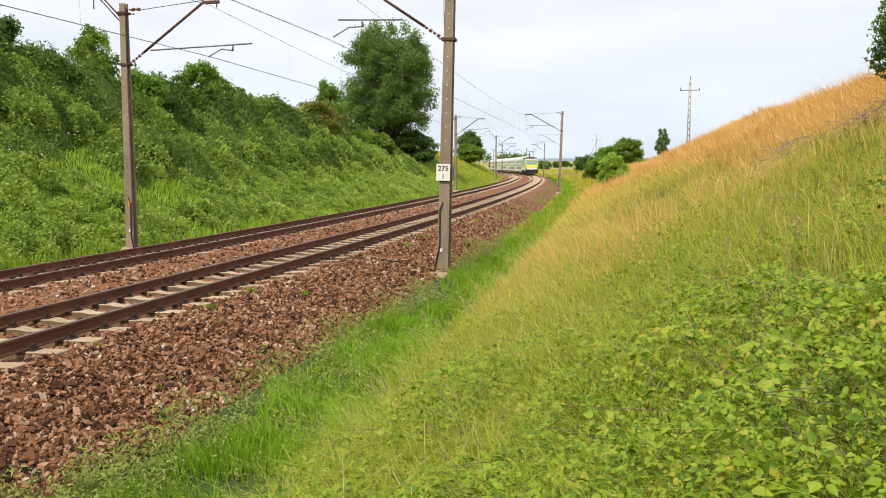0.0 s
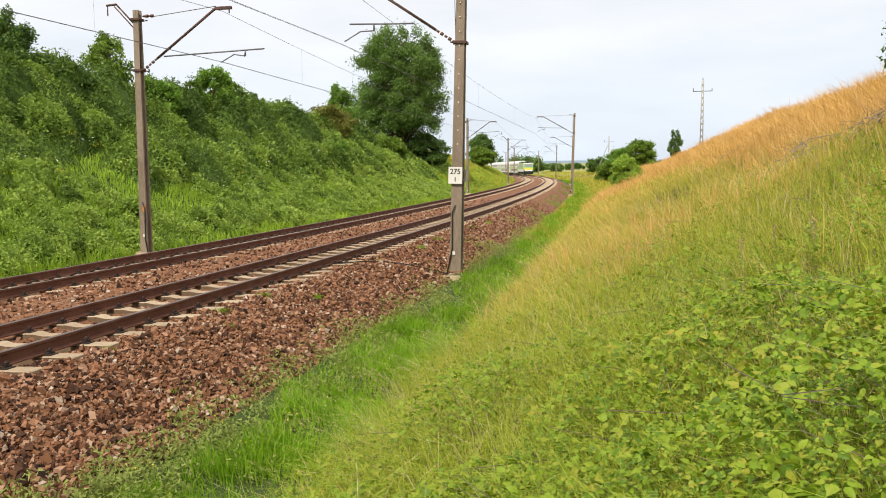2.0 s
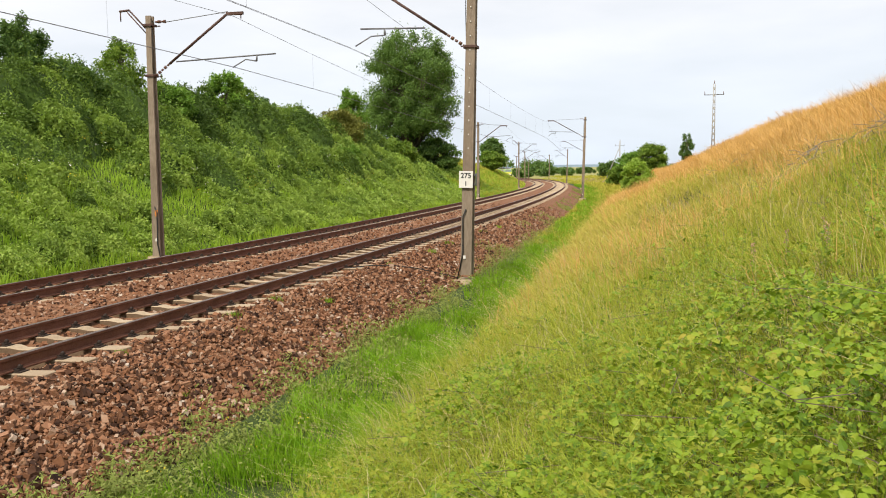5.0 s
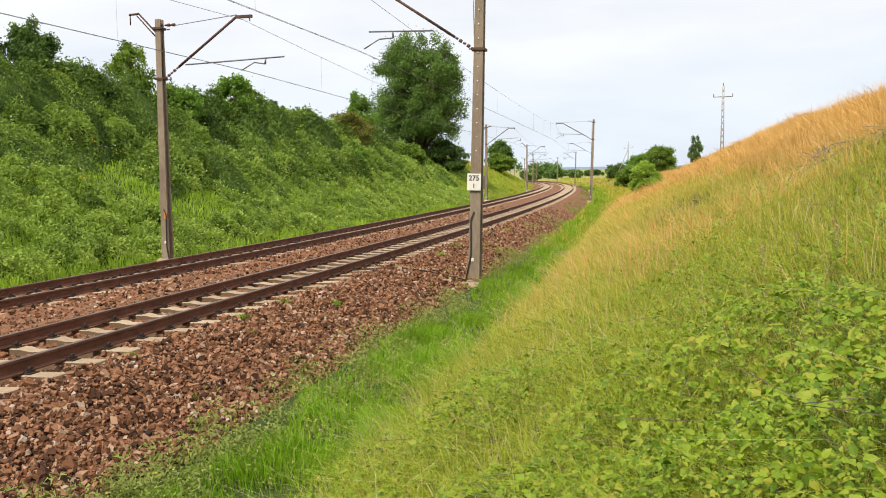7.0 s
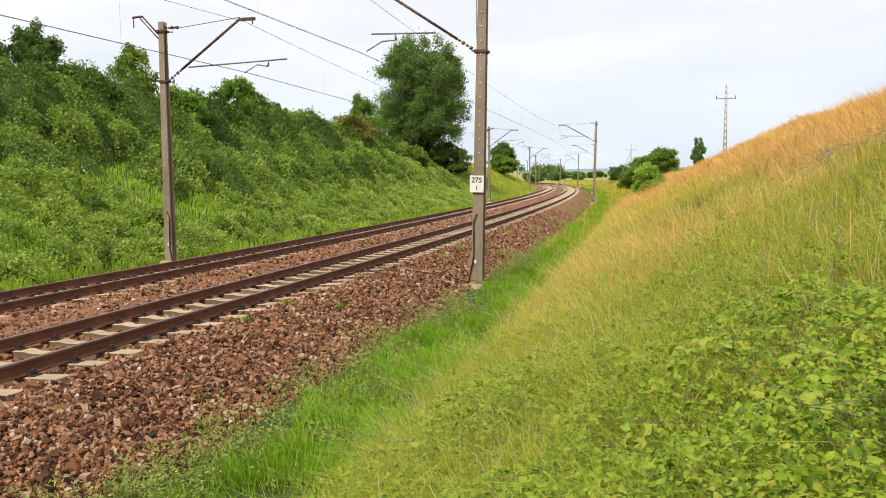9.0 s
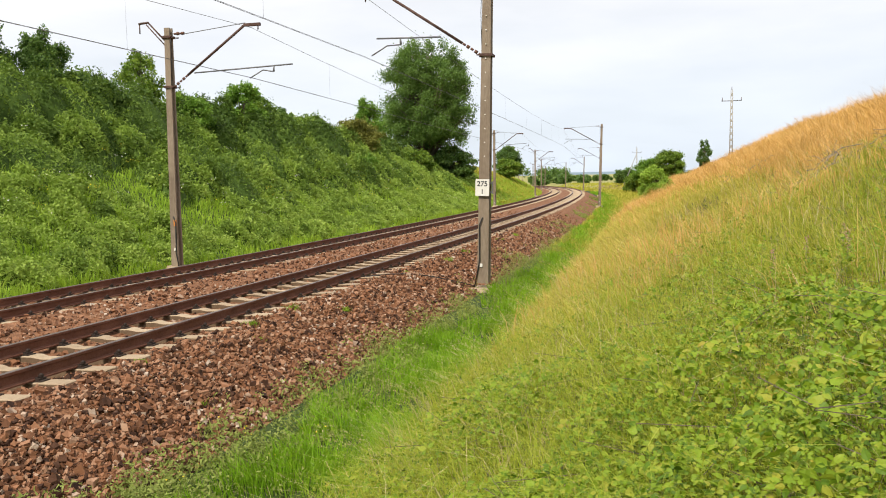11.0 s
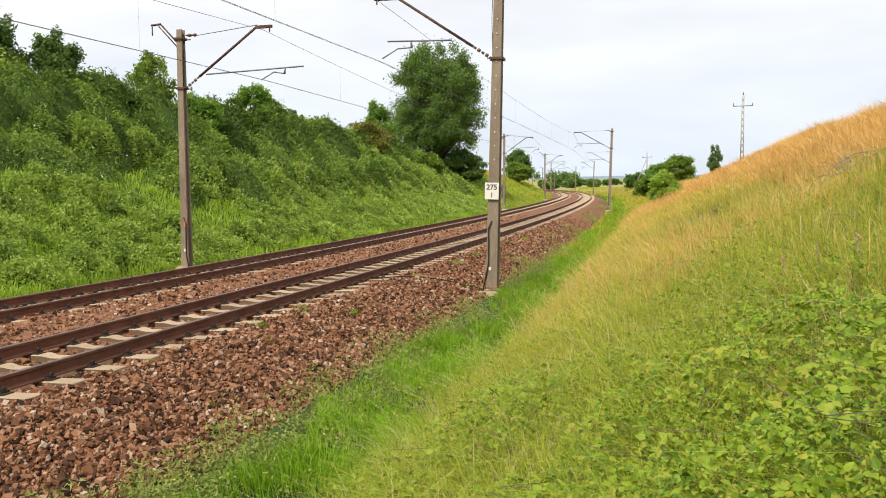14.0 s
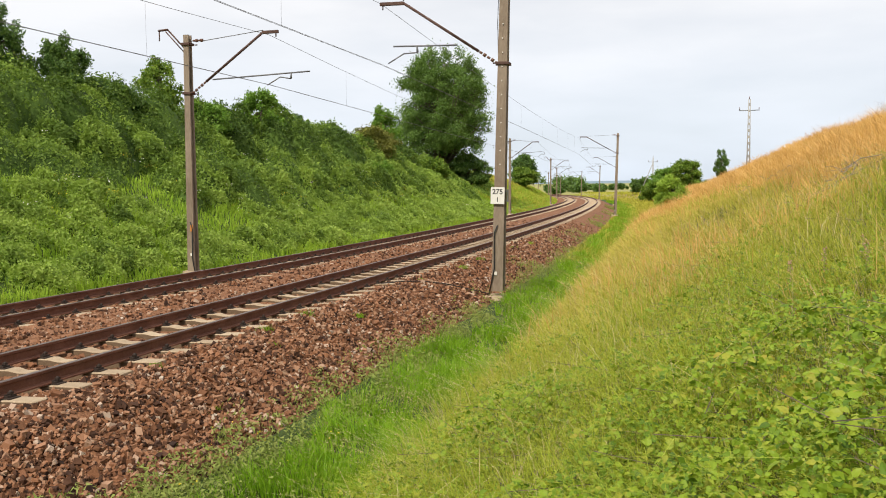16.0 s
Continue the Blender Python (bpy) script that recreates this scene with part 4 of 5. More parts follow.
def bank_scrub():
    """Uneven scrub that nobody could count: domes of foliage over the bank, leaves on them, a dark sheet below painted
    for the shade inside.
    """
    rng = np.random.default_rng(51)
    S0, U0, CELL = -6.0, 7.2, 0.25
    ns, nu = 470, 58
    canopy = np.zeros((ns, nu))
    bushes = []

    def sow(n, s_rng, u_rng, r_rng, h_rng, tint, thin, seed):
        for _ in range(n):
            s, u = rng.uniform(*s_rng), rng.uniform(*u_rng)
            if vnoise(np.array([s * 0.3]), np.array([u * 0.3]), seed)[0] < thin:
                continue
            if 11.0 < u < 13.2 and s < 18 and r_rng[1] > 0.6:
                continue
            top = np.interp(s, [-6, 20, 25, 33, 49, 62, 70, 82, 105], [1.05, 1.25, 1.15, 1.12, 1.12, 0.95, 0.6, 0.4, 0.3])
            r = rng.uniform(*r_rng)
            bushes.append((s, u, r, rng.uniform(*h_rng) * top, np.clip(tint + 0.16 * np.clip((s - 30) / 30, 0, 1) + rng.normal(0, 0.2), 0, 1)))

    sow(2000, (-6, 104), (7.5, 12.4), (0.22, 0.6), (0.15, 0.5), 0.86, 0.22, 50)
    sow(560, (-6, 100), (11.2, 18.8), (0.55, 1.6), (0.45, 1.4), 0.56, 0.26, 51)
    sow(420, (-6, 100), (11.0, 19.0), (0.3, 0.7), (0.5, 1.3), 0.66, 0.2, 53)
    sow(190, (-6, 90), (15.0, 20.0), (0.8, 1.7), (1.4, 2.5), 0.38, 0.1, 52)
    for s, u, r, h, _ in bushes:
        i0, i1 = max(0, int((s - r - S0) / CELL)), min(ns, int((s + r - S0) / CELL) + 2)
        j0, j1 = max(0, int((u - r - U0) / CELL)), min(nu, int((u + r - U0) / CELL) + 2)
        if i1 <= i0 or j1 <= j0:
            continue
        a, b = np.meshgrid(S0 + CELL * np.arange(i0, i1), U0 + CELL * np.arange(j0, j1), indexing="ij")
        q = np.clip(1 - ((a - s) ** 2 + (b - u) ** 2) / r ** 2, 0, 1) ** 0.55
        canopy[i0:i1, j0:j1] = np.maximum(canopy[i0:i1, j0:j1], h * q)

    def over(s, u):
        i = np.clip(((s - S0) / CELL + 0.5).astype(int), 0, ns - 1)
        j = np.clip(((u - U0) / CELL + 0.5).astype(int), 0, nu - 1)
        return canopy[i, j]

    # Hull sheet under the leaves, coloured dark as the shade within the scrub.
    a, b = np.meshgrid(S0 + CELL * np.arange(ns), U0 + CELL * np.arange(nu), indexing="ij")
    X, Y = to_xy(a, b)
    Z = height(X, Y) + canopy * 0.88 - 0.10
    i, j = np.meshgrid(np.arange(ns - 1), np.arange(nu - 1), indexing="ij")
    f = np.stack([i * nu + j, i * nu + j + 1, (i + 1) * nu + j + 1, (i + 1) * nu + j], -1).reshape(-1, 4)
    stuff("scrub_twigs", (np.stack([X, Y, Z], -1).reshape(-1, 3), f), M_SCRUB_SHADE, "dark green sheet that stands for the shade inside the shrubs", "scrub")
    pts, sizes, tints = [], [], []
    for s, u, r, h, tint in bushes:
        x, y = to_xy(s, u)
        d = math.hypot(x, y)
        n = int(min(2200, 3000 * r * (r + 1.3 * h) * (24 / max(d, 18)) ** 1.5))
        q, a = np.sqrt(rng.uniform(0, 1, n)) * 1.06, rng.uniform(0, 2 * np.pi, n)
        ss, uu = s + np.cos(a) * q * r, u + np.sin(a) * q * r
        rise = h * np.clip(1 - q * q, 0, 1) ** 0.55 + rng.normal(0.0, 0.06, n) - 0.12 * rng.uniform(0, 1, n) ** 2
        sprig = rng.uniform(0, 1, n) < 0.13
        rise = rise + np.where(sprig, rng.uniform(0, 0.28, n) * h ** 0.6, 0)
        ok = rise > over(ss, uu) - 0.14
        ss, uu, rise = ss[ok], uu[ok], rise[ok]
        x, y = to_xy(ss, uu)
        pts.append(np.stack([x, y, height(x, y) + np.maximum(rise, 0.02)], 1))
        k = len(ss)
        sizes.append(0.075 * max(1.0, d / 24) ** 0.8 * rng.uniform(0.55, 1.5, k) * (0.85 if h < 0.5 else 1.0))
        tints.append(np.repeat(np.clip(tint + rng.normal(0, 0.09, k), 0, 1), 3))
    ob = stuff("bank_scrub", leaf_single(np.concatenate(pts), np.concatenate(sizes), rng, up=0.5), M_SCRUB, "dense green shrubs and leafy weeds on the bank", "scrub")
    ob.data.attributes.new("tint", "FLOAT", "POINT").data.foreach_set("value", np.concatenate(tints).astype(np.float32))


# ---- build the railway ----
SLEEPER, FASTENING = sleeper_mesh(), clip_mesh()
ballast()
track(False)
track(True)
stones()
mast(11.0, -3.23, 1, hgt=8.6, lean=-1.45, plate=True, w=0.84, foot=5.36, knee=(2.80, 7.05), end_x=3.42, arm=(1.25, 5.88, 3.05, 5.90), steady=(2.38, 5.90, 2.36, 5.72, 2.75, 5.70, 3.19, 5.45))
for s in MAST_S[2:]:
    mast(s, -3.6 if s < 150 else -3.0, 1, hgt=7.5, lean=-1.5, base_z=-0.6, dz=0.1)
mast(12.15, SPACING + 2.87, -1, hgt=6.93, lean=0.3, feeder=True, marks=True, base_z=-0.5, w=0.7, foot=5.14, knee=(2.63, 6.88), end_x=3.10, arm=(0.86, 5.54, 4.14, 5.65), steady=(3.54, 5.64, 3.52, 5.46, 3.17, 5.52, 2.74, 5.30))
for s in MAST_S[2:]:
    mast(s, SPACING + 2.87, -1, hgt=7.2, feeder=True, base_z=-0.5, ext=0.5, dz=-0.2)
catenary(0.0, MAST_S, 7.12, 6.5, 5.50, 5.36)
catenary(SPACING, [-46.0, 12.15] + MAST_S[2:], 6.76, 5.95, 5.28, 5.14)
utility_pole(29.3, 95, ground_z(29.3, 95), 13.0 - ground_z(29.3, 95) - 0.7)
utility_pole(38.6, 200, ground_z(38.6, 200), 9.2, stay=-3.2)

# ---- vegetation ----
VX, VY = -0.97, 0.24  # towards the track


def not_bed(x, y, s, u, d, rng):
    return (u < -3.35 - 0.7 * vnoise(x * 0.9, y * 0.9, 9)) & (rng.uniform(0, 1, len(x)) < 0.06 + 2.6 * (vnoise(x * 1.3, y * 1.3, 10) - 0.22)) & ((u > -5.25 + 0.3 * vnoise(x, y, 19)) | (s > 55))


grass("ditch_grass", 100000, -5.9, -3.0, (0.16, 0.42), 0.0105, M_DITCH, "lush bright green grass in the ditch", 31, r0=3.5, r1=180, mask=not_bed, leans=0.3)
grass("shoulder_weeds", 16000, -3.5, -1.9, (0.06, 0.2), 0.008, M_WEED, "low weeds growing through the stones", 40, r0=26, r1=120, leans=0.5,
      mask=lambda x, y, s, u, d, rng: (vnoise(x * 0.5, y * 0.5, 41) + 0.5 * vnoise(x * 1.9, y * 1.9, 42) > 0.85) & (rng.uniform(0, 1, len(x)) < np.clip((-u - 1.7) / 1.6, 0, 1)))
grass("lying_stalks", 8000, -15.0, -5.6, (0.3, 0.6), 0.004, M_STALK, "dry stalks lying among the brambles", 47, r0=1.6, r1=26, leans=0.9)
grass("fresh_grass", 98000, -15.0, -5.2, (0.2, 0.55), 0.0048, M_FRESH, "fresh green grass among the brambles", 37, r0=1.5, r1=30, leans=0.8, leanv=(VX * 0.3, VY * 0.3),
      mask=lambda x, y, s, u, d, rng: rng.uniform(0, 1, len(x)) < np.clip(1.4 - d / 14, 0, 1))
grass("slope_grass", 120000, -18.5, -5.0, (0.15, 0.42), 0.006, M_SLOPE, "yellow-green grass on the bank", 32, r0=4.0, r1=160, leans=0.5, leanv=(VX * 0.3, VY * 0.3),
      mask=lambda x, y, s, u, d, rng: rng.uniform(0, 1, len(x)) < np.clip(d / 10 - 0.2, 0.1, 1))


grass("ditch_hay", 14000, -6.5, -3.3, (0.2, 0.45), 0.007, M_SLOPE, "yellowing grass in the ditch", 48, r0=30, r1=130, leans=0.4)


def green_patch(x, y):
    """Weedy patch round the dead branches, 0 to 1."""
    return np.exp(-((x - 7.6) ** 2 / 7 + (y - 14.8) ** 2 / 22))


def dry_zone(x, y, s, u, d, rng):
    crest = np.clip((-u - 10.2) / 3.0, 0, 1) * np.clip((d - 9) / 10, 0, 1)
    crest = np.maximum(crest, np.clip((s - 30) / 22, 0, 0.8))
    crest = crest * (1 - 0.9 * green_patch(x, y))
    p = crest + (vnoise(x * 0.35, y * 0.35, 44) - 0.55) * 0.5 + (vnoise(x * 1.3, y * 1.3, 45) - 0.5) * 0.4
    toe = bank_toe(s)
    return (rng.uniform(0, 1, len(x)) < np.clip(p, 0, 1)) & (-u > toe + 0.1)


def pale_zone(x, y, s, u, d, rng):
    p = np.clip((d - 7) / 16, 0, 0.9) * np.interp(-u, [5.3, 7.2, 8.6, 11], [1, 0.8, 0.35, 0.2]) + (vnoise(x * 0.5, y * 0.5, 46) - 0.6) * 0.7
    toe = bank_toe(s)
    return (rng.uniform(0, 1, len(x)) < np.clip(p, 0, 1)) & (-u > toe - 0.1)


grass("dry_grass", 190000, -20.5, -5.5, (0.36, 0.9), 0.006, M_STRAW, "tall dry orange grass on the upper bank", 33, r0=6, r1=170, leans=0.3, leanv=(VX * 0.35, VY * 0.35), mask=dry_zone)
grass("pale_grass", 95000, -11.0, -5.3, (0.22, 0.55), 0.006, M_HAY, "pale yellow seeding grass on the lower bank", 38, r0=6, r1=150, leans=0.35, leanv=(VX * 0.45, VY * 0.4), mask=pale_zone)
grass("seed_stalks", 500, -6.4, -5.2, (0.3, 0.7), 0.004, M_STALK, "pale dry seed stalks bending over the ditch", 34, r0=4.5, r1=40, leans=0.35, leanv=(VX * 0.9, VY * 0.5),
      mask=lambda x, y, s, u, d, rng: vnoise(x * 1.4, y * 1.4, 77) > 0.68)
grass("bank_grass", 78000, 6.9, 13.0, (0.14, 0.46), 0.0085, M_LEFT_GRASS, "bright green grass at the foot of the bank", 35, r0=8, r1=240, leans=0.3)
grass("meadow_grass", 26000, 7.0, 18.0, (0.25, 0.5), 0.010, M_SLOPE, "yellow-green meadow grass on the far bank", 39, r0=85, r1=260, leans=0.3)
grass("field_grass", 20000, -34, -5, (0.3, 0.6), 0.012, M_SLOPE, "yellow-green meadow grass beside the line", 36, r0=75, r1=330, leans=0.3)
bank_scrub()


def bramble_leaves(c, size, rng, fine):
    """Leaflets with a midrib fold and a curved outline, in threes."""
    n = len(c)
    yaw = rng.uniform(0, 2 * np.pi, n)
    vs, fs = [], []
    if fine:
        prof = np.array([(0, 0, 0), (0.5, 0, 0.03), (1.0, 0, -0.12), (0.22, 0.27, 0.07), (0.62, 0.22, 0.05), (0.22, -0.27, 0.07), (0.62, -0.22, 0.05)])
        tri = np.array([(0, 1, 3), (3, 1, 4), (4, 1, 2), (0, 5, 1), (5, 6, 1), (6, 2, 1)])
    else:
        prof = np.array([(0, 0, 0), (0.42, 0.3, 0.07), (1.0, 0, -0.12), (0.42, -0.3, 0.07), (0.5, 0, 0.02)])
        tri = np.array([(0, 4, 1), (1, 4, 2), (0, 3, 4), (3, 2, 4)])
    nv = len(prof)
    tilt_n = unit(rng.normal(0, 0.55, (n, 3)) + np.array([-0.2, -0.3, 0.9]))
    for k, (da, sc) in enumerate(((0.0, 1.0), (1.15, 0.8), (-1.15, 0.8))):
        a = yaw + da + rng.normal(0, 0.12, n)
        d = np.stack([np.cos(a), np.sin(a), np.zeros(n)], 1)
        d = unit(d - tilt_n * (d * tilt_n).sum(1, keepdims=True) + np.array([0, 0, -0.12]))
        sd = np.cross(tilt_n, d)
        L = (size * sc * rng.uniform(0.8, 1.15, n))[:, None, None]
        v = c[:, None] + L * (prof[None, :, :1] * d[:, None] + prof[None, :, 1:2] * sd[:, None] * 1.15 + prof[None, :, 2:] * tilt_n[:, None]) + (d * 0.25 * size[:, None])[:, None]
        fs.append((np.arange(n)[:, None, None] * nv + tri).reshape(-1, 3) + len(vs) * n * nv)
        vs.append(v.reshape(-1, 3))
    return np.concatenate(vs), np.concatenate(fs)


def brambles():
    rng = np.random.default_rng(61)
    n = 115000
    x, y, z, s, u, d = scatter(n, -15, -5.4, rng, 1.2, 30)
    dens = np.clip(np.maximum(1.5 - d / 10, 0.9 * green_patch(x, y)), 0.05, 1) * np.clip((-u - 5.3) / 1.2, 0, 1) * np.clip(3.2 * vnoise(x * 1.1, y * 1.1, 62) - 1.0, 0.10, 1)
    ok = (rng.uniform(0, 1, len(x)) < dens) & (d > 2.1)
    x, y, z, d = x[ok], y[ok], z[ok], d[ok]
    top = 0.10 + 0.5 * vnoise(x * 1.1, y * 1.1, 62) ** 1.6 + 0.12 * vnoise(x * 3.3, y * 3.3, 63)
    p = np.stack([x, y, z + top * rng.uniform(0.2, 1.0, len(x)) ** 0.6], 1)
    size = rng.lognormal(math.log(0.0265), 0.45, len(x)).clip(0.012, 0.06) * np.clip(1.2 - d * 0.03, 0.6, 1.2) * np.where((d < 5.0) & (x > 1.7) & (rng.uniform(0, 1, len(x)) < 0.2), 1.35, 1.0)
    near = d < 6.5
    stuff("brambles", join([bramble_leaves(p[near], size[near], rng, True), bramble_leaves(p[~near], size[~near], rng, False)]), M_BRAMBLE, "low bramble leaves, green with a few reddish ones", "brambles")
    # bare runners among the leaves
    k = 200
    i = rng.integers(0, len(p), k)
    st = p[i] - np.array([0, 0, 0.06])
    parts_v, parts_f = [], []
    a = rng.uniform(0, 2 * np.pi, k)
    for q in range(k):
        ln = rng.uniform(0.25, 0.7)
        e = st[q] + np.array([math.cos(a[q]) * ln, math.sin(a[q]) * ln, rng.uniform(-0.05, 0.15)])
        w = np.array([-math.sin(a[q]), math.cos(a[q]), 0]) * 0.0022
        up = np.array([0, 0, 0.003])
        v = np.array([st[q] - w, st[q] + w, st[q] + up, e - w, e + w, e + up])
        parts_v.append(v)
        parts_f.append(np.array([(0, 1, 4), (0, 4, 3), (1, 2, 5), (1, 5, 4), (2, 0, 3), (2, 3, 5)]) + 6 * q)
    stuff("bramble_runners", (np.concatenate(parts_v), np.concatenate(parts_f)), M_BARK, "thin brown bramble runners", "brambles")


brambles()


def grass_behind(name, n, u0, u1, hh, material, label, seed):
    """Grass of the bank beside and behind the camera."""
    rng = np.random.default_rng(seed)
    x, y = to_xy(rng.uniform(-32, -2, n), rng.uniform(u0, u1, n))
    ok = (np.hypot(x, y) > 0.9) & ~((y > 0.3) & (np.abs(np.degrees(np.arctan2(x, y))) < 38))
    x, y = x[ok], y[ok]
    k = len(x)
    base = np.stack([x, y, height(x, y) - 0.02], 1)
    stuff(name, blades(base, rng.uniform(*hh, k), rng.uniform(0.012, 0.024, k), rng.normal(0, 0.4, (k, 2)), rng), material, label, "grass")


grass_behind("fresh_grass", 26000, -17, -5.2, (0.12, 0.4), M_FRESH, "fresh green grass on the bank", 161)
grass_behind("ditch_grass", 9000, -5.4, -3.4, (0.15, 0.4), M_DITCH, "lush bright green grass in the ditch", 162)
grass_behind("bank_grass", 16000, 7.2, 18, (0.2, 0.7), M_LEFT_GRASS, "bright green grass on the bank", 163)


def edge_weeds():
    """Sparse low weeds with small yellow flowers where the stones meet the ditch."""
    rng = np.random.default_rng(81)
    x, y, z, s, u, d = scatter(5500, -4.5, -2.7, rng, 3.5, 46)
    ok = rng.uniform(0, 1, len(x)) < np.clip(1.15 - np.abs(u + 3.6) / 0.75, 0.02, 1) * (0.25 + 0.75 * (vnoise(x * 1.5, y * 1.5, 82) > 0.36))
    x, y, u = x[ok], y[ok], u[ok]
    z = np.maximum(bed_height(u), height(x, y))
    lv, fl = [], []
    for i in range(len(x)):
        hh = rng.uniform(0.06, 0.34) ** 1.2 * 1.25
        k = int(8 + hh * 60)
        t = rng.uniform(0, 1, k)
        lv.append(np.stack([x[i] + rng.normal(0, 0.06, k), y[i] + rng.normal(0, 0.06, k), z[i] + t * hh], 1))
        if rng.uniform() < 0.035:
            m = int(rng.integers(2, 6))
            fl.append(np.stack([x[i] + rng.normal(0, 0.06, m), y[i] + rng.normal(0, 0.06, m), z[i] + hh * rng.uniform(0.85, 1.1, m)], 1))
    p = np.concatenate(lv)
    stuff("edge_weeds", leaf_single(p, rng.uniform(0.025, 0.065, len(p)), rng, aspect=0.5), M_WEED, "sparse grey-green weeds at the edge of the stones", "weeds")
    p = np.concatenate(fl)
    stuff("yellow_flowers", leaf_tris(p, rng.uniform(0.014, 0.026, len(p)), rng, up=1.0, aspect=1.0), M_YELLOW, "small yellow wildflowers", "flowers")


edge_weeds()


def bank_flowers():
    """White umbels and a few yellow heads among the weeds of the far bank."""
    rng = np.random.default_rng(83)
    for name, n, mt, lab in (("white_flowers", 70, M_WHITE, "small white umbels among the weeds"), ("yellow_weeds", 60, M_YELLOW, "small yellow flower heads among the weeds")):
        s, u = rng.uniform(-2, 60, n), rng.uniform(8.0, 14.5, n)
        x, y = to_xy(s, u)
        z = height(x, y) + rng.uniform(0.7, 1.25, n)
        p = np.concatenate([np.stack([x, y, z], 1) + rng.normal(0, 1, (n, 3)) * np.array([0.16, 0.16, 0.05]) for _ in range(7)])
        stuff(name, leaf_tris(p, rng.uniform(0.03, 0.06, len(p)), rng, up=1.2, aspect=0.9), mt, lab, "flowers")


bank_flowers()


def ground_cable():
    pts = []
    for s, u, up in ((11.0, -3.0, 0.06), (10.6, -2.6, 0.05), (10.0, -2.1, 0.05), (9.3, -1.7, 0.04), (8.6, -1.35, 0.05), (8.2, -0.95, 0.06)):
        x, y = to_xy(s, u)
        pts.append((float(x), float(y), float(bed_height(u)) + up))
    ob = part("earth_cable", tube(pts, 0.014, 6), M_BLACK, None)
    tagged(ob, "black earthing cable lying across the stones", "cable")


ground_cable()


def tuft(s, u, hh, n, seed):
    rng = np.random.default_rng(seed)
    x, y = to_xy(s, u)
    z = float(bed_height(u))
    base = np.stack([rng.normal(0, hh * 0.45, n), rng.normal(0, hh * 0.35, n), np.zeros(n)], 1)
    v, f = blades(base, rng.uniform(0.5, 1, n) * hh, np.full(n, 0.008), rng.normal(0, 0.5, (n, 2)), rng)
    ob = new("grass_tuft", mesh_np("grass_tuft", v, f, M_DITCH))
    ob.location = (float(x), float(y), z - 0.01)
    tagged(ob, "small green grass tuft growing between the stones", "grass tuft", "grass tufts on the ballast")


for i, (s, u, hh) in enumerate(((3.45, -1.38, 0.16), (1.9, -1.40, 0.14), (-1.2, -2.5, 0.1), (4.4, -1.95, 0.13), (1.3, -1.85, 0.1), (-0.8, -1.35, 0.08), (-2.9, -3.2, 0.16),
                               (13.0, -1.7, 0.16), (15.5, -1.6, 0.16), (18.0, -1.6, 0.18), (21.0, -1.7, 0.16), (24.0, -1.8, 0.18), (9.5, -1.5, 0.1))):
    tuft(s, u, hh, 90, 900 + i)

# trees and shrubs of the bank beside the far track
def on_bank(name, s, u, hgt, width, leaves, leaf, material, seed, label, category="tree", **kw):
    x, y = to_xy(s, u)
    x, y = float(x), float(y)
    return tree(name, x, y, ground_z(x, y) - 0.15, hgt, width, leaves, leaf, material, seed, label, category, **kw)


tree("deciduous_tree", -6.3, 92, ground_z(-6.3, 92) - 2.6, 18.3, 13.6, 52000, 0.19, M_BIGTREE, 71, "tall dark green deciduous tree on the bank", trunk_h=0.10, lumps=330, small=0.33)
on_bank("deciduous_tree", 152, 13.5, 7.2, 7.4, 9000, 0.3, M_TREE, 72, "round dark green tree at the end of the bank", trunk_h=0.0)
on_bank("shrub", 140, 13.0, 4.2, 6.5, 7000, 0.28, M_SHRUB, 73, "broad green shrub below a tree", "shrub", trunk_h=0.0)
on_bank("deciduous_tree", 17.5, 19.5, 5.4, 3.0, 9000, 0.12, M_TREE, 74, "dark green young tree on top of the bank", trunk_h=0.1)
on_bank("deciduous_tree", 19.5, 18.0, 4.2, 2.6, 8000, 0.11, M_TREE, 75, "dark green young tree on top of the bank", trunk_h=0.05)
on_bank("shrub", 21.5, 17.0, 2.7, 4.2, 9000, 0.11, M_TREE, 76, "dense dark green shrub on top of the bank", "shrub", trunk_h=0.0)
on_bank("sapling", 25.3, 17.2, 4.8, 2.7, 3600, 0.12, M_SHRUB, 77, "thin airy sapling on top of the bank", "tree", trunk_h=0.12, lumps=40, small=0.6)
on_bank("shrub", 28.0, 16.5, 2.8, 3.4, 8000, 0.12, M_LIGHT_TREE, 78, "bright green leafy shrub on the bank", "shrub", trunk_h=0.0)
on_bank("sapling", 35.5, 17.0, 4.4, 3.2, 3600, 0.14, M_LIGHT_TREE, 79, "thin airy sapling with light leaves", "tree", trunk_h=0.12, lumps=40, small=0.6)
on_bank("shrub", 37.5, 17.5, 3.2, 2.4, 4500, 0.14, M_SHRUB, 80, "green shrub on top of the bank", "shrub", trunk_h=0.05)
on_bank("shrub", 41.5, 17.0, 3.2, 1.8, 4000, 0.14, M_TREE, 81, "dark green narrow shrub on the bank", "shrub", trunk_h=0.0)
on_bank("shrub", 46.5, 17.0, 2.4, 3.0, 3500, 0.15, M_SHRUB, 82, "green shrub on top of the bank", "shrub", trunk_h=0.0)
on_bank("shrub", 54.0, 16.2, 4.0, 5.4, 9000, 0.16, M_BROWNSHRUB, 83, "olive-brown dense shrub on the bank", "shrub", trunk_h=0.0)
on_bank("deciduous_tree", 63.5, 18.0, 6.0, 3.6, 5000, 0.18, M_LIGHT_TREE, 84, "light green young tree behind the shrubs", "tree", trunk_h=0.1)
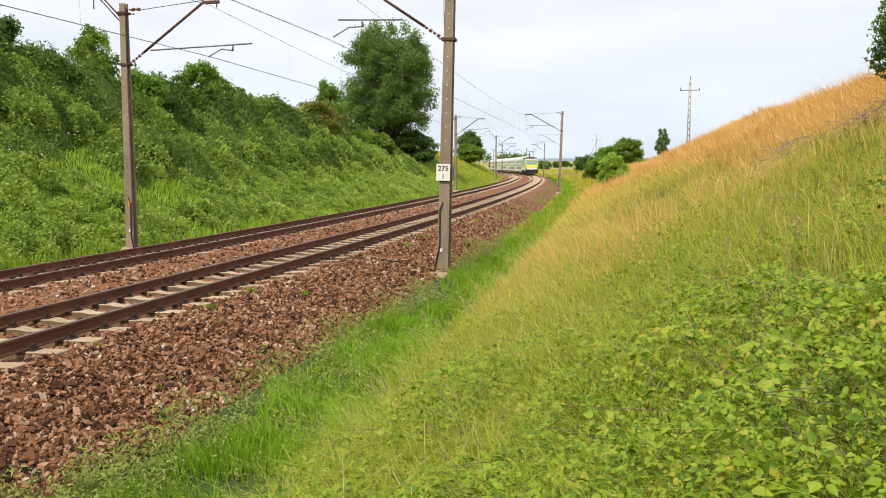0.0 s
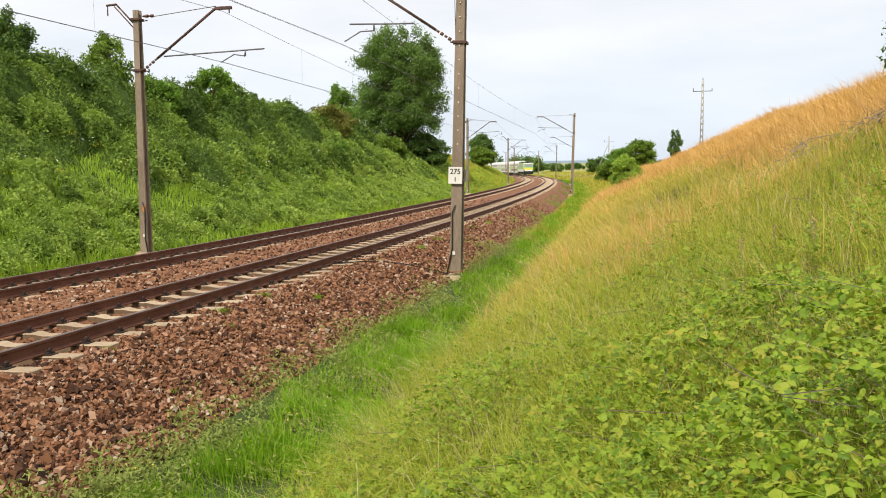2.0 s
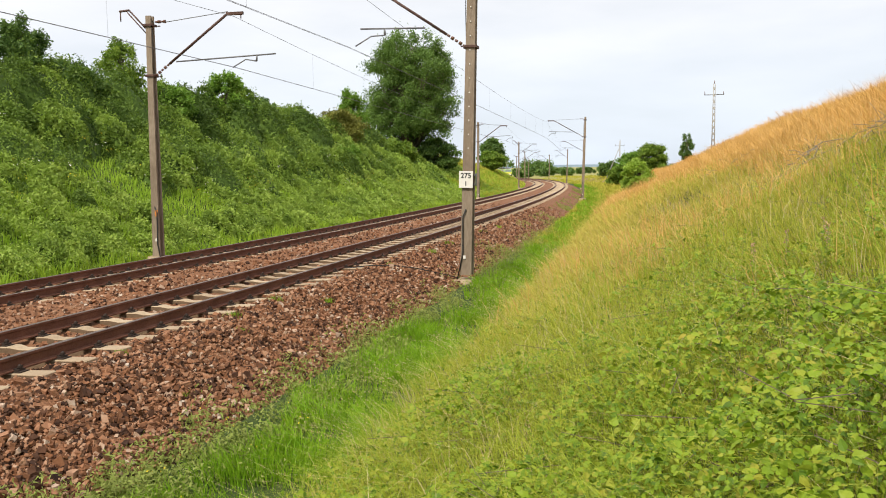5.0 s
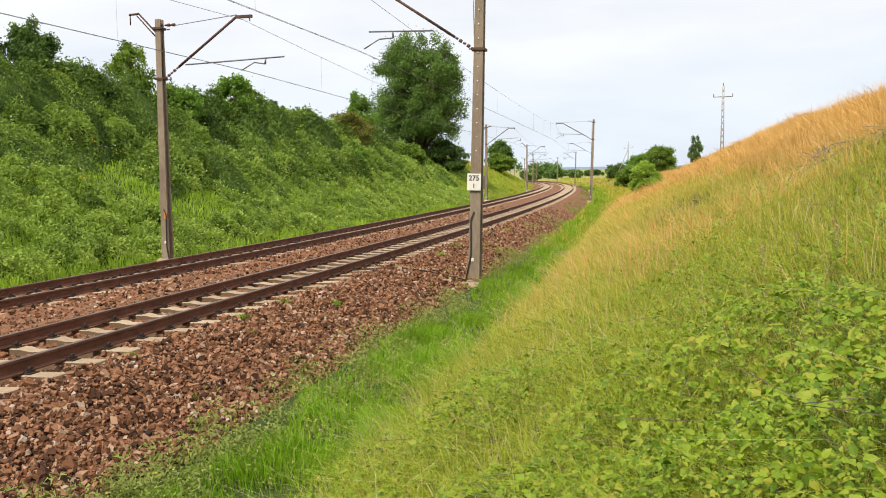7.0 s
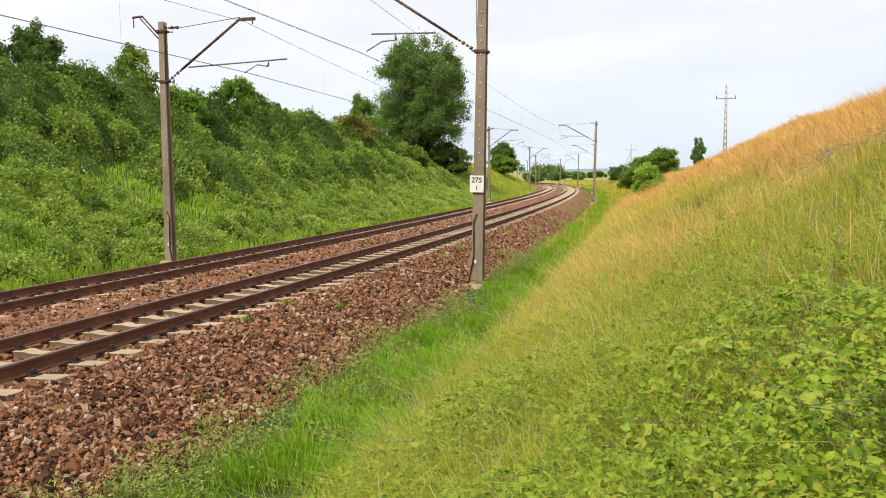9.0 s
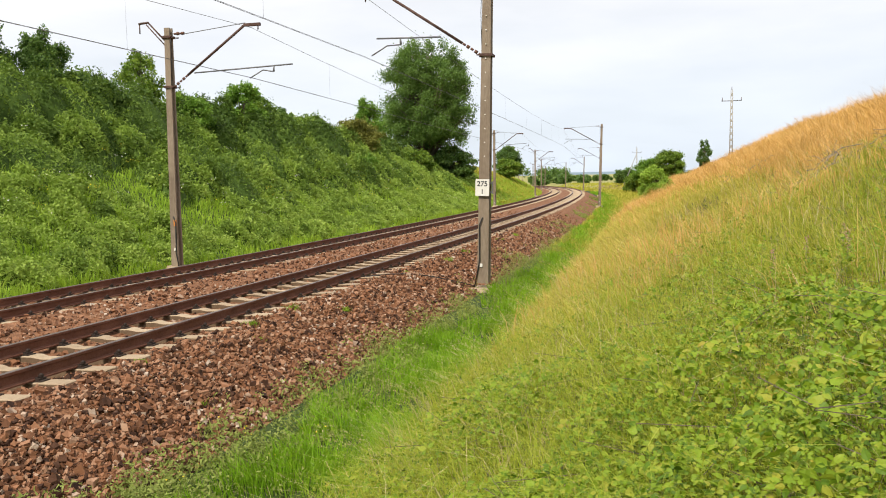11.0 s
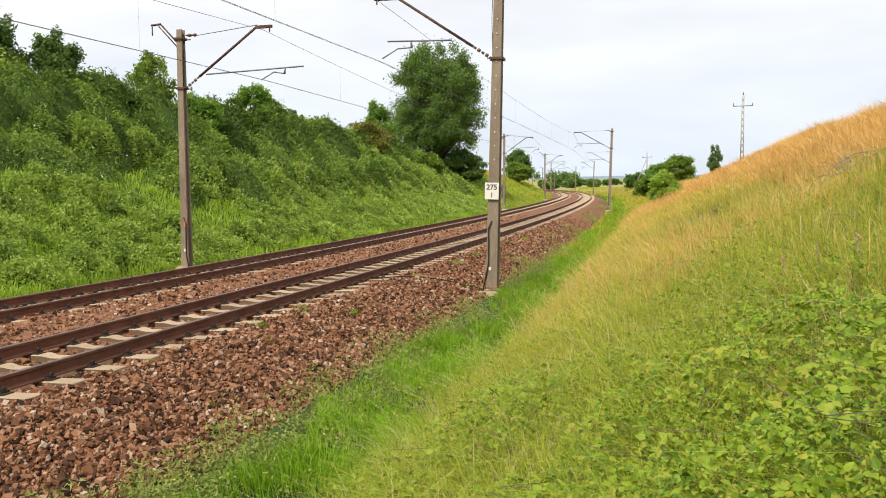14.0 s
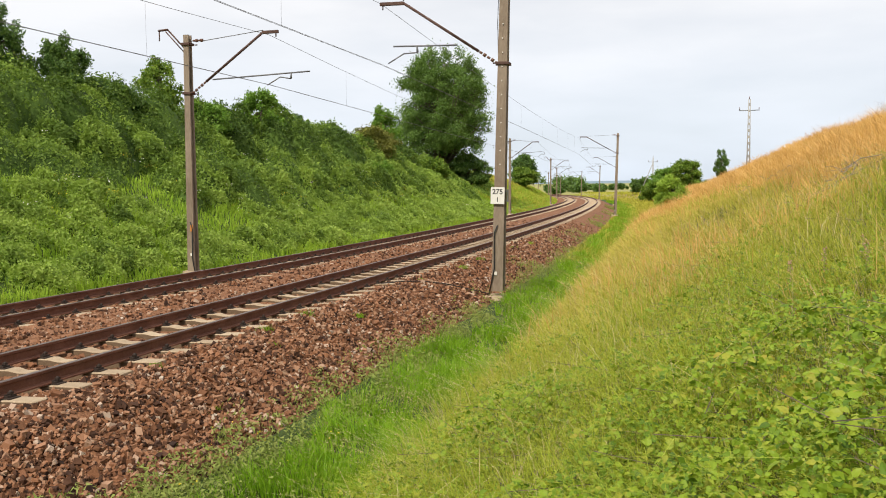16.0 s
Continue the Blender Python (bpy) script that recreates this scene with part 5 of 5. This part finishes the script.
on_bank("shrub", 66.0, 14.0, 2.6, 4.0, 6000, 0.17, M_SHRUB, 85, "green shrub below a tall tree", "shrub", trunk_h=0.0)
on_bank("shrub", 80.0, 13.0, 4.2, 6.0, 9000, 0.2, M_TREE, 86, "dark green shrub at the foot of a tall tree", "shrub", trunk_h=0.0)
on_bank("shrub", 46.0, 12.6, 2.3, 2.6, 5000, 0.13, M_LIGHT_TREE, 87, "bright green shrub on the slope", "shrub", trunk_h=0.0)
# bushes at the end of the other bank
on_bank("shrub", 160.0, -12.5, 4.4, 6.0, 6000, 0.28, M_SHRUB, 92, "green bush at the edge of the field", "shrub", trunk_h=0.0)
on_bank("shrub", 155.0, -15.0, 6.2, 8.0, 9000, 0.28, M_LIGHT_TREE, 94, "broad green bush at the end of the bank", "shrub", trunk_h=0.0, lumps=80)
on_bank("shrub", 148.0, -18.0, 6.6, 7.5, 9000, 0.28, M_SHRUB, 88, "tall green bush at the end of the bank", "shrub", trunk_h=0.0, lumps=80)
on_bank("shrub", 50.5, -8.2, 2.9, 3.1, 7000, 0.12, M_LIME, 89, "light green bush above dry grass", "shrub", trunk_h=0.0, lumps=60)
on_bank("deciduous_tree", 222.0, -19.0, 5.2, 8.0, 4000, 0.4, M_TREE, 93, "small dark tree in the field", "tree", trunk_h=0.0)
on_bank("sapling", 16.0, -19.5, 1.5, 0.9, 500, 0.06, M_LIGHT_TREE, 98, "small leafy sapling in the dry grass", "tree", trunk_h=0.3, lumps=10)
on_bank("deciduous_tree", 109.0, -18.2, 4.7, 2.6, 2600, 0.17, M_TREE, 90, "small dark green tree on the crest", "tree", trunk_h=0.0, lumps=44, small=0.62)
tree("shrub", 8.2, 14.2, ground_z(8.2, 14.2) - 0.1, 4.6, 1.7, 4200, 0.07, M_TREE, 91, "dark green shrub on the bank above dead branches", "shrub", trunk_h=0.05, lumps=20)


def dead_branches(x0, y0, n, seed, spread):
    """Bare fallen branches with side twigs, lying over the grass."""
    rng = np.random.default_rng(seed)
    top = new("dead_branches")
    z0 = ground_z(x0, y0)
    top.location = (x0, y0, z0)
    tagged(top, "tangle of bare grey dead branches in the grass", "branches", "fallen branches on the bank")
    for i in range(n):
        a = rng.uniform(1.7, 4.5)
        px, py = rng.normal(0, spread), rng.normal(0, spread)
        ln, hh, p = rng.uniform(0.5, 1.3), rng.uniform(0.2, 0.55), []
        for k in range(7):
            p.append(Vector((px, py, ground_z(x0 + px, y0 + py) - z0 + hh + 0.05 * math.sin(k * 0.9) + rng.normal(0, 0.03))))
            px, py = px + math.cos(a) * ln / 6, py + math.sin(a) * ln / 6
            a += rng.normal(0, 0.42)
        br = part("branch", tube(p, rng.uniform(0.005, 0.011), 5), M_TWIG, top)
        for k in (2, 3, 4, 5):
            e = p[k] + Vector((rng.normal(-0.1, 0.12), rng.normal(0, 0.12), rng.normal(0.06, 0.12)))
            part("twig", tube([p[k], p[k].lerp(e, 0.5) + Vector((0, 0, 0.02)), e], 0.0035, 4), M_TWIG, br)


dead_branches(8.0, 14.2, 16, 95, 0.25)
dead_branches(6.8, 15.5, 9, 96, 0.6)
dead_branches(9.3, 27.5, 4, 97, 0.5)


def flower_spike(x, y, seed):
    rng = np.random.default_rng(seed)
    top = new("flower_spike")
    top.location = (x, y, ground_z(x, y))
    tagged(top, "tall flower spike with faded pink blossoms", "wildflower", "pink flower spikes on the bank")
    part("stem", tube([(0, 0, 0), (0.015, 0, 0.25), (0.025, 0.01, 0.5)], 0.004, 5), M_WEED, top)
    k = 44
    t = rng.uniform(0.34, 0.53, k)
    p = np.stack([0.022 + rng.normal(0, 0.012, k), rng.normal(0, 0.012, k), t], 1)
    v, f = leaf_tris(p, rng.uniform(0.010, 0.02, k), rng, aspect=0.9)
    ob = new("blossom", mesh_np("blossom", v, f, M_PINK))
    ob.parent = top


for i, (x, y) in enumerate(((2.6, 6.5), (2.87, 6.45), (2.3, 6.4), (2.75, 6.1))):
    flower_spike(x, y, 300 + i)


def far_trees(name, n, r_rng, a_rng, h_rng, seed, label, wide=0.3):
    rng = np.random.default_rng(seed)
    parts = []
    for i in range(n):
        r, a = rng.uniform(*r_rng), radians(rng.uniform(*a_rng))
        x, y = r * math.sin(a), r * math.cos(a)
        hb = rng.uniform(*h_rng)
        z = ground_z(x, y)
        blobs = [(np.array([x + rng.normal(0, hb * wide), y, z + hb * rng.uniform(0.3, 0.75)]), np.array([hb * 0.35, hb * 0.35, hb * 0.3])) for _ in range(5)]
        p = shell_points(480, rng, blobs)
        parts.append(leaf_single(p, r * 0.0029 * rng.uniform(0.6, 1.4, 480), rng))
    stuff(name, join(parts), M_TREE, label, "trees")


far_trees("distant_trees", 18, (330, 420), (3.6, 7.4), (2, 4.6), 95, "dark hedge and trees beyond the bend of the line")
far_trees("distant_trees", 7, (420, 520), (4.1, 6.2), (6, 12), 96, "dark trees beyond the bend of the line")
far_trees("distant_trees", 90, (600, 900), (6, 30), (3, 7), 97, "distant tree line across the fields", 1.1)

def stalk_clump(s, u, seed, n=20):
    """A clump of tall dry stalks with seed heads; its foot is its origin."""
    rng = np.random.default_rng(seed)
    x, y = to_xy(s, u)
    x, y = float(x), float(y)
    base = np.stack([rng.normal(0, 0.07, n), rng.normal(0, 0.07, n), np.full(n, -0.03)], 1)
    h = rng.uniform(0.45, 0.8, n)
    lean = rng.normal(0, 0.25, (n, 2)) + np.array([VX * 0.75, VY * 0.3])
    v1, f1 = blades(base, h, np.full(n, 0.0042), lean, rng)
    tips = v1.reshape(n, 5, 3)
    hp, hd = [], []
    for i in range(n):
        for k in range(7):
            t = rng.uniform(0.55, 1.0)
            hp.append(tips[i, 3] * (1 - t) + tips[i, 4] * t + rng.normal(0, 0.005, 3))
    v2, f2 = leaf_tris(np.array(hp), rng.uniform(0.014, 0.026, len(hp)), rng, up=0.0, aspect=0.35)
    v, f = join([(v1, f1), (v2, f2)])
    ob = new("grass_clump", mesh_np("grass_clump", v, f, M_STALK))
    ob.location = (x, y, ground_z(x, y))
    return tagged(ob, "clump of tall pale dry grass swaying over the ditch", "grass clump", "dry grass clumps by the ditch")


CLUMPS = [stalk_clump(s, u, 400 + i) for i, (s, u) in enumerate((
    (-1.6, -5.25), (-1.1, -5.4), (0.2, -5.3), (1.2, -5.45), (2.3, -5.35), (3.6, -5.5), (5.2, -5.4), (7.0, -5.5), (9.0, -5.45), (-2.6, -5.35), (-0.4, -5.2), (1.8, -5.2), (4.4, -5.3), (6.1, -5.35), (8.0, -5.3), (10.5, -5.4), (12.5, -5.4), (15.0, -5.45)))]


# ---- what moves: the train runs away along the near track ----
def motions():
    for i, ob in enumerate(CLUMPS):
        x, y, z = ob.location
        walk(ob, [(k * 0.4, pose(x, y, z, 2.2 * math.sin(1.9 * k * 0.4 + i), 2.8 * math.sin(2.6 * k * 0.4 + 1.7 * i) - 1.5, 0)) for k in range(41)])
    cars, off = [locomotive()], [0.0]
    c0 = coach()
    cars.append(c0)
    for i in range(3):
        cars.append(copy_thing(c0, Matrix()))
    off += [9.6 + 13.4 + 26.6 * i for i in range(4)]
    for car, o in zip(cars, off):
        rows = []
        for k in range(33):
            t = k * 0.5
            s = 186 + 29.2 * t + o
            x, y = to_xy(s, 0)
            rows.append((t, pose(float(x), float(y), 0, 0, 0, -math.degrees(float(heading(s))))))
        walk(car, rows)


motions()
